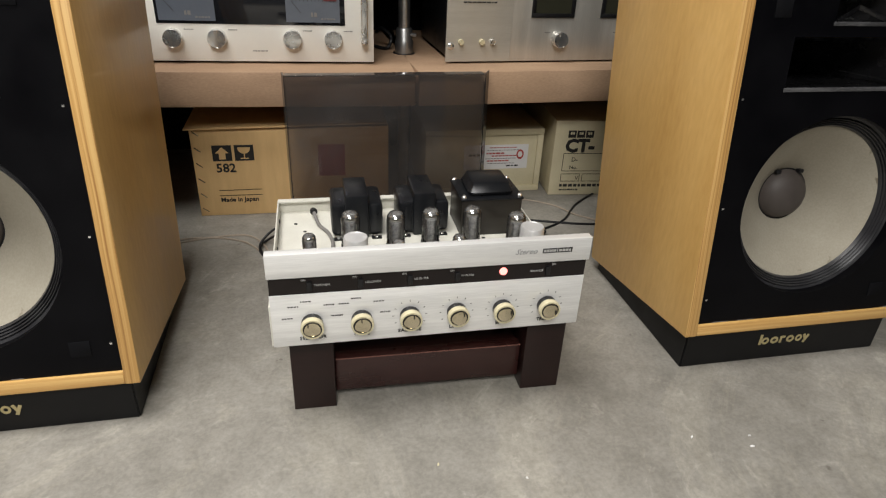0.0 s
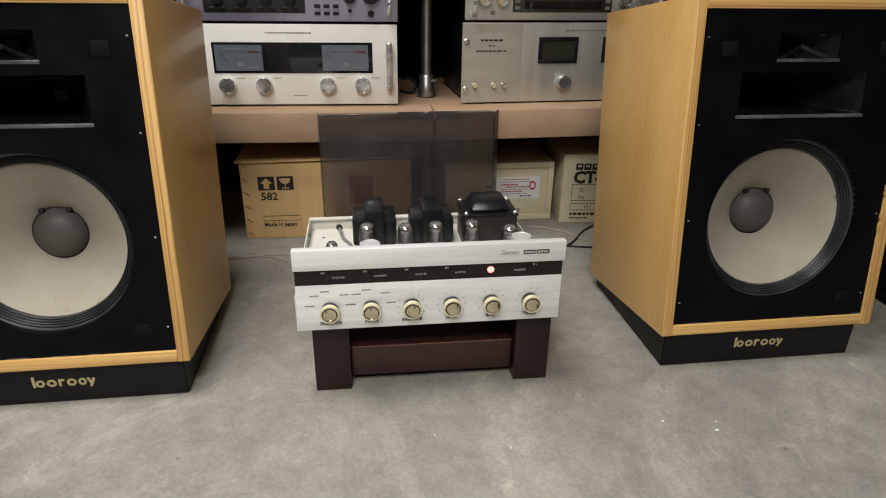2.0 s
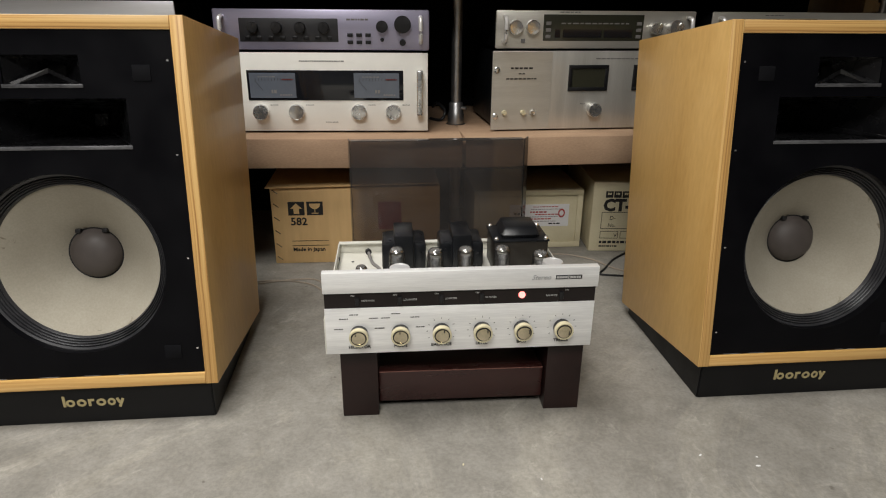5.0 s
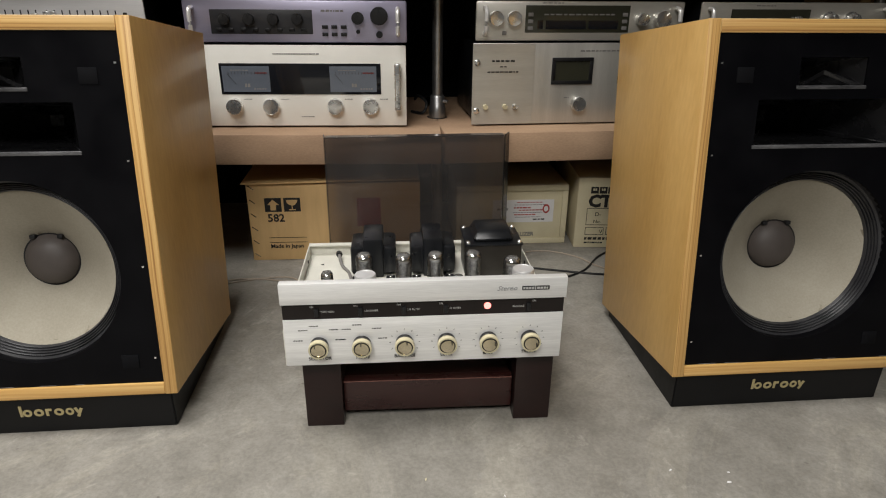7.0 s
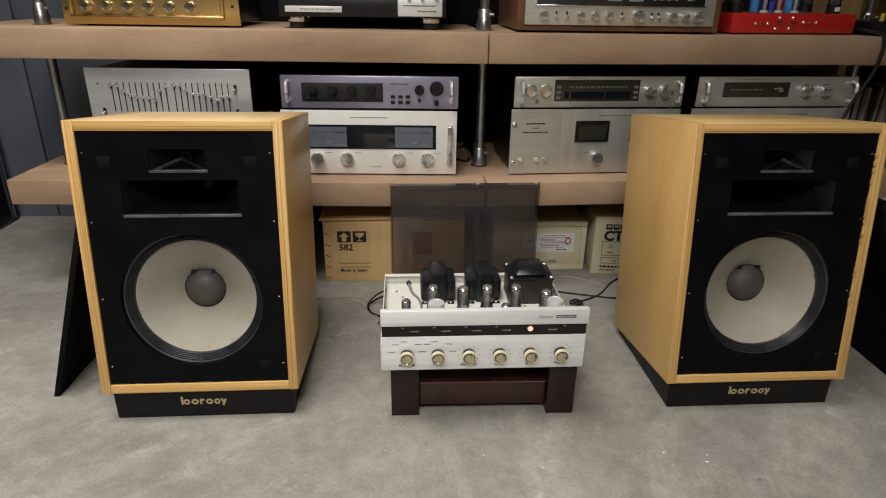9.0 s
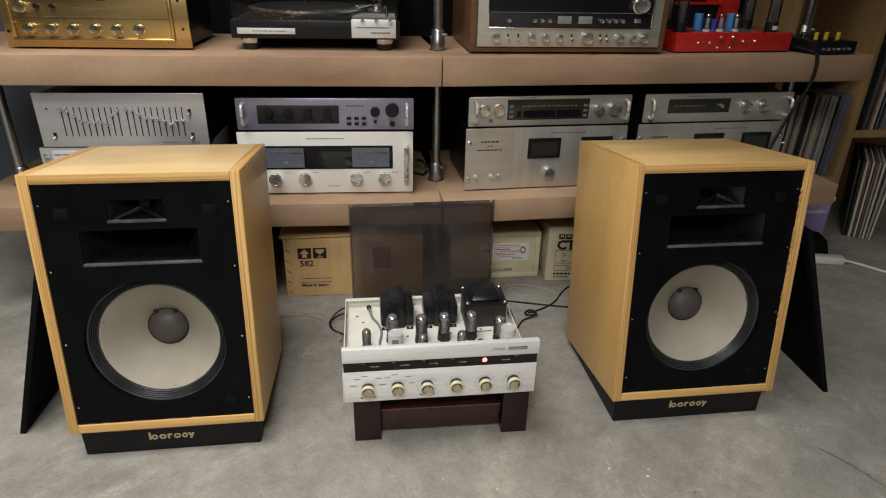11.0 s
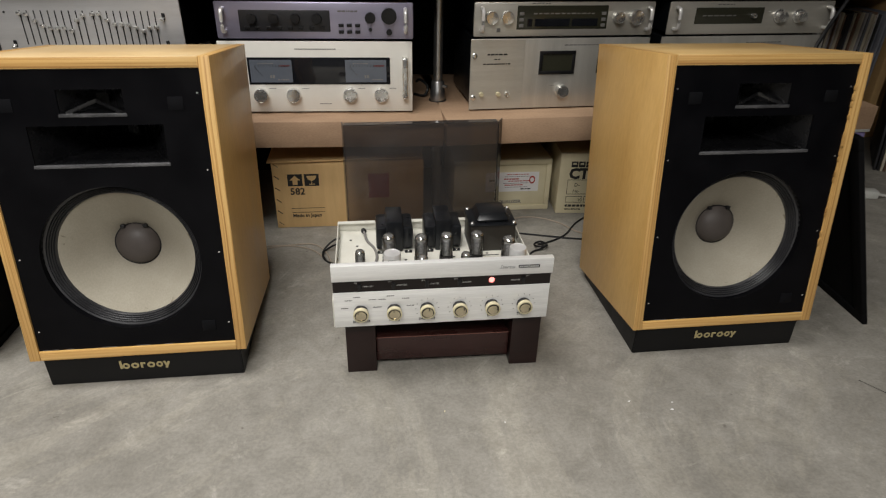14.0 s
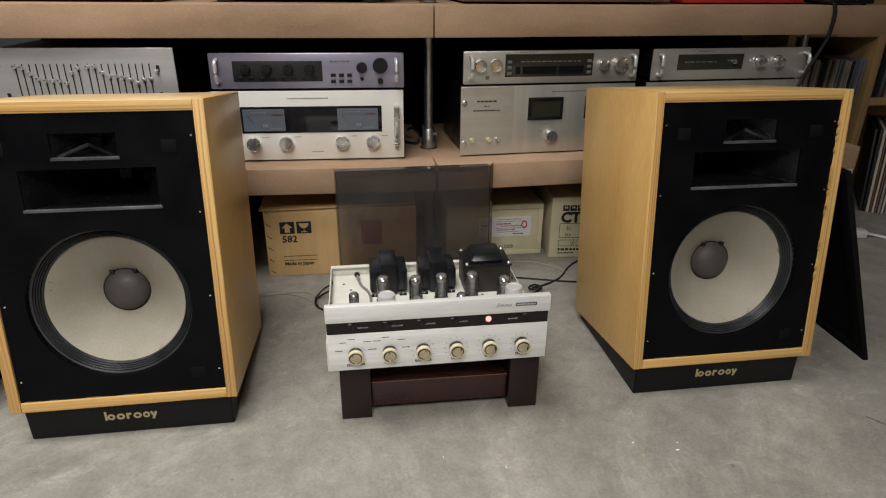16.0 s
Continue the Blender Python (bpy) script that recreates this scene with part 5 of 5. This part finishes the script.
part("slider", rod((0.428, 0.07, 0.085), (0.428, 0.07, 0.104), 0.0055, 10), CHROME, tt)
part("name_strip", box(0.018, 0.175, -0.0015, 0.001, 0.044, 0.060, 0.0006), SILVER, tt, "silver name strip")
bars(tt, 0.06, 0.052, 0.09, 0.002, GREYINK, 9, 3, -0.0022)
bars(cp, 0.345, 0.064, 0.09, 0.0028, INK, 15, 4, -0.0036)
bars(cp, 0.385, 0.050, 0.052, 0.004, GREYINK, 6, 5, -0.0036)
cover = part("dust_cover_front", box(0.004, 0.461, 0.004, 0.007, 0.083, 0.205, 0.001), CLEARPL, tt, "clear acrylic cover")
part("cover_side", box(0.004, 0.007, 0.0075, 0.34, 0.083, 0.205), CLEARPL, cover)
part("cover_side", box(0.458, 0.461, 0.0075, 0.34, 0.083, 0.205), CLEARPL, cover)
part("cover_top", box(0.004, 0.461, 0.004, 0.34, 0.2055, 0.2085), CLEARPL, cover)

rc = thing("stereo_receiver", BAY @ pose(0.088, 0.063, UP, 0, 0, -2.8), "large silver stereo receiver in a walnut case", "receiver", "hi-fi units")
RW, RH = 0.572, 0.205
part("walnut_side", box(0, 0.018, 0, 0.36, 0.006, RH, 0.002), WALNUT, rc)
part("walnut_side", box(RW - 0.018, RW, 0, 0.36, 0.006, RH, 0.002), WALNUT, rc)
part("walnut_base", box(0.0182, RW - 0.0182, 0.002, 0.36, 0.006, 0.020, 0.001), WALNUT, rc)
part("walnut_top", box(0.0182, RW - 0.0182, 0.002, 0.36, RH - 0.014, RH, 0.001), WALNUT, rc)
part("inner_case", box(0.019, RW - 0.019, 0.012, 0.355, 0.021, RH - 0.015), BLACKMETAL, rc)
for x in (0.05, RW - 0.05):
    for y in (0.04, 0.32):
        part("foot", rod((x, y, 0), (x, y, 0.0065), 0.013, 14), BLACKPL, rc)
fp = part("faceplate", box(0.019, RW - 0.019, -0.006, 0.011, 0.021, RH - 0.015, 0.0015), SILVER_WARM, rc)
dw = part("dial_window", box(0.050, RW - 0.052, -0.0075, -0.004, 0.074, RH - 0.022, 0.001), SCREEN, fp, "black tuning dial window")
part("dial_frame", frame_ring(0.046, RW - 0.048, 0.070, RH - 0.018, 0.004, -0.010, -0.005, 0.001), CHROME, fp)
part("dial_rule", box(0.055, RW - 0.057, -0.0085, -0.007, 0.112, 0.1135), GREYINK, dw)
knob(dw, RW - 0.090, 0.135, 0.0205, 0.022, ALU, -0.007, skirt=0.024)
for x in (0.245, 0.305):
    part("signal_meter", box(x, x + 0.040, -0.009, -0.007, 0.084, 0.104, 0.0006), PALEMETER, dw, "pale signal meter")
for x in (0.105, 0.178, 0.199, 0.220, 0.372, 0.392, 0.412, 0.432):
    knob(dw, x, 0.092, 0.0055, 0.012, ALU, -0.007, "push_button")
part("push_button", box(0.468, 0.488, -0.012, -0.007, 0.088, 0.099, 0.001), ALU, dw)
bars(dw, 0.085, 0.158, 0.065, 0.004, WHITEINK, 6, 4, -0.008)
for x, r in ((0.070, 0.012), (0.172, 0.0105), (0.212, 0.0105), (0.252, 0.0105), (0.334, 0.0165), (0.430, 0.0105), (0.468, 0.009), (0.503, 0.0135)):
    knob(fp, x, 0.046, r, 0.019, ALU, -0.006, turn=0.4)
for x in (0.106, 0.135, 0.290, 0.374, 0.393):
    part("lever", rod((x, -0.006, 0.046), (x, -0.020, 0.041), 0.0038, 10), ALU, fp)
    part("lever_slot", box(x - 0.0025, x + 0.0025, -0.0068, -0.005, 0.040, 0.056), BLACKPL, fp)

red = thing("red_valve_amplifier", BAY @ pose(0.709, 0.054, UP, 0, 0, 1.5), "small red enamelled valve amplifier with blue capacitors", "amplifier", "hi-fi units")
rb = part("chassis", box(0, 0.390, 0, 0.25, 0.004, 0.058, 0.003), REDPAINT, red)
for x in (0.03, 0.36):
    for y in (0.03, 0.22):
        part("foot", rod((x, y, 0), (x, y, 0.005), 0.01, 12), BLACKPL, red)
part("top_plate", box(0.09, 0.285, 0.02, 0.12, 0.0582, 0.0595), ALU, rb)
part("rear_box", box(0.08, 0.22, 0.15, 0.22, 0.0582, 0.125, 0.003), BLACKMETAL, rb, "black transformer box")
part("rear_cover", box(0.225, 0.30, 0.16, 0.235, 0.0582, 0.16, 0.003), REDPAINT, rb)
part("rear_lip", box(0.07, 0.23, 0.145, 0.222, 0.1255, 0.131, 0.001), REDPAINT, rb)
for x, mm in ((0.095, BLUECAP), (0.135, VIOLETCAP), (0.205, BLUECAP), (0.165, VIOLETCAP)):
    y = 0.055 if mm is BLUECAP else 0.075
    part("capacitor", rod((x, y, 0.059), (x, y, 0.108 if mm is BLUECAP else 0.09), 0.0125 if mm is BLUECAP else 0.009, 18), mm, rb, "blue capacitor")


def loose_valve(parent, x, y, z, r, h, base):
    m = Matrix.Translation((x, y, z))
    v = part("valve", lathe([(r, base), (r, h - r * 0.9), (r * 0.7, h - r * 0.2), (0, h)], 20, None, m), GLASS, parent, "clear glass valve")
    part("socket_base", lathe([(0, 0), (r * 1.1, 0), (r * 1.1, base), (0, base)], 20, None, m), BLACKPL if base > 0.01 else WHITEPL, v)
    part("anode", box(-r * 0.42, r * 0.42, -r * 0.32, r * 0.32, base, h - r * 1.3, 0.001, None, m), DARKPLATES if r > 0.012 else PLATES, v)
    if r > 0.012:
        return
    part("getter", lathe([(r * 0.85, h - r * 0.6), (r * 0.65, h - r * 0.22), (0, h - 0.002)], 20, None, m), MIRRORTOP, v)


for x in (0.115, 0.160, 0.212):
    loose_valve(rb, x, 0.035, 0.059, 0.0095, 0.05, 0.006)
for x, y in ((0.022, 0.03), (0.030, 0.12), (0.335, 0.035), (0.30, 0.11)):
    loose_valve(rb, x, y, 0.058, 0.017, 0.105, 0.026)
part("valve_tag", box(0.326, 0.342, 0.0155, 0.017, 0.064, 0.076), PAPER, rb)
for x, z in ((0.072, 0.030), (0.110, 0.030), (0.145, 0.046), (0.186, 0.046), (0.138, 0.016), (0.180, 0.016), (0.222, 0.034), (0.262, 0.034)):
    part("jack", lathe([(0, 0), (0.0045, 0), (0.0045, 0.004), (0.002, 0.006), (0, 0.006)], 12, None, facing(x, z)), ALU, rb)
for x in (0.138, 0.178):
    part("gold_crest", frame_ring(x, x + 0.024, 0.026, 0.036, 0.002, -0.0012, 0.0005), BRASS, rb)
for x in (0.091, 0.242):
    part("screw", rod((x, 0, 0.032), (x, -0.003, 0.032), 0.004, 10), BRASS, rb)

bb = thing("valve_buffer", BAY @ pose(1.137, 0.0, UP, 0, 0, 2), "small black valve buffer box with yellow tops", "amplifier", "hi-fi units")
part("case", box(0, 0.142, 0, 0.185, 0.004, 0.040, 0.002), BLACKMETAL, bb)
for x in (0.015, 0.125):
    for y in (0.02, 0.165):
        part("foot", rod((x, y, 0), (x, y, 0.005), 0.007, 10), BLACKPL, bb)
for x, y in ((0.030, 0.045), (0.065, 0.045), (0.108, 0.045)):
    part("yellow_cap", rod((x, y, 0.040), (x, y, 0.062), 0.0068, 14, None, 0.006), YELLOW, bb, "yellow plastic valve top")
for x in (0.04, 0.085):
    part("chrome_post", rod((x, 0.11, 0.040), (x, 0.11, 0.055), 0.007, 12), CHROME, bb)
for k in range(6):
    knob(bb, 0.025 + 0.018 * k, 0.018, 0.0045, 0.006, ALU if k % 2 else METERBLUE, 0, "jack")

# ---- records and their shelving ----
bc = thing("record_shelving", pose(1.28, 1.05, 0, 0, 0, 3), "pine shelving packed with records", "shelving")
for x in (0.0, 0.345, 1.05):
    part("upright", box(x, x + 0.030, 0, 0.34, 0, 1.75, 0.002), PINE, bc)
for z in (0.215, 0.63, 1.05):
    part("shelf", box(0.0305, 0.3445, 0.002, 0.335, z, z + 0.025, 0.001), PINE, bc)
for z in (0.395, 0.81, 1.22):
    part("shelf", box(0.3755, 1.0495, 0.002, 0.335, z, z + 0.025, 0.001), PINE, bc)
part("back_panel", box(0, 1.08, 0.341, 0.352, 0, 1.75), PINE, bc)


def record_row(m, x0, x1, z, seed, lean=0.0, y=0.02):
    rnd = random.Random(seed)
    x, k = x0, 0
    while x < x1:
        w = rnd.choice((0.004, 0.005, 0.007, 0.010))
        h = 0.31 + rnd.uniform(-0.004, 0.006)
        tilt = lean + rnd.uniform(-0.6, 0.6)
        bm = box(0, w, 0, 0.305, 0, h, 0.0008)
        dy = y + rnd.uniform(0, 0.008)
        # each row's first four are near black: painted end shade, and dark binders
        solo("record_sleeve", bm, (SLEEVES[1] if k < 4 else rnd.choice(SLEEVES)), m @ pose(x, dy, z + 0.0005, 0, tilt, 0), "worn cardboard record sleeve standing upright", "record", "records on shelves")
        k += 1
        x += w + 0.0012 + (0.003 if rnd.random() < 0.2 else 0)


BCM = pose(1.28, 1.05, 0, 0, 0, 3)
record_row(BCM, 0.045, 0.325, 0.240, 4, 1.5)
record_row(BCM, 0.395, 0.95, 0.420, 5, 1.0)
record_row(BCM, 0.395, 0.95, 0.835, 6, 1.0)
x = 0.0
# first two near black: painted shade and a dark crumpled thing at left
for w, tint, lean in ((0.008, 1, -4), (0.007, 1, -3), (0.009, 2, -3), (0.004, 3, -3), (0.007, 2, -2.5), (0.005, 3, -2), (0.008, 0, -2), (0.008, 2, -1.5), (0.009, 0, 0), (0.006, 2, 1)):
    solo("record_sleeve", box(0, w, 0, 0.305, 0, 0.312, 0.0008), SLEEVES[tint], pose(1.715, 1.045, 0, 0, 0, -34) @ pose(x, 0.004 * (tint % 2), 0.001, 0, lean, 0), "worn cardboard record sleeve standing on the floor", "record", "records on the floor")
    x += w + 0.003

tub = thing("storage_tub", BAY @ pose(1.415, 0.21, 0, 0, 0, 0), "lavender plastic tub with a white rim", "storage tub")
part("tub_body", box(0, 0.15, 0, 0.22, 0, 0.17, 0.008), LAVENDER, tub)
part("rim", box(-0.006, 0.156, -0.006, 0.226, 0.17, 0.19, 0.004), WHITEPL, tub, "white rim")
part("stripe", box(0.02, 0.13, -0.0012, 0.0005, 0.125, 0.135), WHITEPL, tub)
solo("black_pouch", lathe([(0, 0), (0.05, 0.0), (0.062, 0.02), (0.05, 0.06), (0.02, 0.085), (0, 0.088)], 18), BLACKCLOTH, BAY @ pose(1.44, 0.12, 0), "crumpled black pouch on the floor", "pouch")

# ---- cables ----
R = 0.0027
solo("mains_cable", tube([(0.21, 0.30, 0.15), (0.235, 0.335, 0.08), (0.25, 0.40, 0.01), (0.29, 0.475, R), (0.318, 0.488, 0.006), (0.338, 0.503, 0.010), (0.325, 0.522, 0.012), (0.305, 0.512, 0.009), (0.312, 0.492, 0.012), (0.335, 0.492, 0.014), (0.337, 0.515, 0.010), (0.318, 0.518, 0.006), (0.345, 0.530, R), (0.41, 0.575, R), (0.47, 0.66, R), (0.56, 0.74, R)], R), BLACKPL, pose(0, 0, 0), "knotted black power cord lying on concrete", "cable", "cables")
solo("black_cable", tube([(0.18, 0.60, R), (0.25, 0.598, R), (0.34, 0.575, R), (0.44, 0.55, R), (0.52, 0.545, R), (0.7, 0.55, R)], R), BLACKPL, pose(0, 0, 0), "straight black cable lying on the concrete", "cable", "cables")
solo("black_cable", tube([(-0.17, 0.312, 0.165), (-0.185, 0.37, 0.13), (-0.22, 0.46, 0.06), (-0.262, 0.52, 0.012), (-0.285, 0.50, R), (-0.275, 0.46, R), (-0.24, 0.43, R), (-0.21, 0.40, R), (-0.15, 0.37, R)], R), BLACKPL, pose(0, 0, 0), "looped black cable behind the amplifier", "cable", "cables")
solo("black_cable", tube([(-0.272, 0.455, R), (-0.283, 0.490, 0.012), (-0.250, 0.520, 0.034), (-0.180, 0.512, 0.052), (-0.115, 0.480, 0.045), (-0.060, 0.41, 0.012), (-0.03, 0.37, R)], R), BLACKPL, pose(0, 0, 0), "second looped black cable behind the amplifier", "cable", "cables")
solo("speaker_wire", tube([(-0.52, 0.50, 0.002), (-0.44, 0.535, 0.002), (-0.36, 0.555, 0.002), (-0.31, 0.55, 0.002), (-0.275, 0.50, 0.002), (-0.255, 0.43, 0.002), (-0.235, 0.36, 0.004), (-0.215, 0.315, 0.12)], 0.0022), WIREBROWN, pose(0, 0, 0), "thin clear brown speaker wire on the concrete", "cable", "cables")
solo("speaker_wire", tube([(-0.50, 0.53, 0.002), (-0.42, 0.55, 0.002), (-0.34, 0.535, 0.002), (-0.29, 0.49, 0.002), (-0.25, 0.40, 0.002), (-0.22, 0.32, 0.10)], 0.0022), WIREBROWN, pose(0, 0, 0), "thin clear brown speaker wire on the concrete", "cable", "cables")
solo("speaker_wire", tube([(0.215, 0.30, 0.12), (0.235, 0.40, 0.004), (0.25, 0.55, 0.002), (0.27, 0.68, 0.002), (0.34, 0.70, 0.002), (0.41, 0.66, 0.002), (0.45, 0.60, 0.002), (0.50, 0.56, 0.002)], 0.0022), WIREBROWN, pose(0, 0, 0), "thin pale speaker wire on the concrete", "cable", "cables")
ext = thing("extension_lead", pose(1.44, 0.825, 0, 0, 0, -12), "white extension lead running over the floor", "cable", "cables")
part("socket_block", box(0, 0.11, -0.02, 0.02, 0, 0.028, 0.006), WHITEPL, ext)
part("lead", tube([(0.105, 0, 0.014), (0.16, -0.005, 0.006), (0.25, -0.07, 0.005), (0.40, -0.16, 0.005), (0.62, -0.26, 0.005), (0.9, -0.36, 0.005)], 0.005), WHITEPL, ext)
solo("hanging_cable", tube([(1.10, 0.14, UP + 0.02), (1.135, 0.03, UP + 0.012), (1.145, -0.006, UP - 0.005), (1.14, -0.012, UP - 0.08), (1.10, -0.005, 0.56), (1.055, -0.012, 0.45), (1.03, -0.02, LOW + 0.03)], 0.0052), BLACKPL, BAY, "thick black cable hanging between the shelves", "cable", "cables")
solo("cable_plug", rod((1.03, -0.022, LOW), (1.03, -0.02, LOW + 0.035), 0.016, 14), BLACKPL, BAY, "black plug on the lower shelf", "plug")
solo("signal_cable", tube([(-0.01, 0.90, LOW + 0.03), (0.0, 0.86, LOW + 0.045), (0.02, 0.84, LOW + 0.03), (0.01, 0.83, LOW + 0.006), (-0.02, 0.85, LOW + 0.006)], 0.004), BLACKPL, pose(0, 0, 0), "short black signal cable behind the amplifiers", "cable", "cables")

# ---- glass showcase beyond the shelving ----
gs = thing("glass_showcase", pose(-2.25, 0.70, 0), "glass display case with a dark base rail", "display case")
part("base_rail", box(0.0, 0.55, 0, 0.52, 0.0, 0.012, 0.002), DARKGREY, gs)
part("side_pane", box(0.543, 0.549, 0.004, 0.516, 0.0125, 1.5), CLEARPL, gs)
part("front_pane", box(0.002, 0.542, 0.004, 0.010, 0.0125, 1.5), CLEARPL, gs)
for z in (0.42, 0.82):
    part("glass_shelf", box(0.004, 0.5425, 0.012, 0.514, z, z + 0.006), SMOKE, gs)
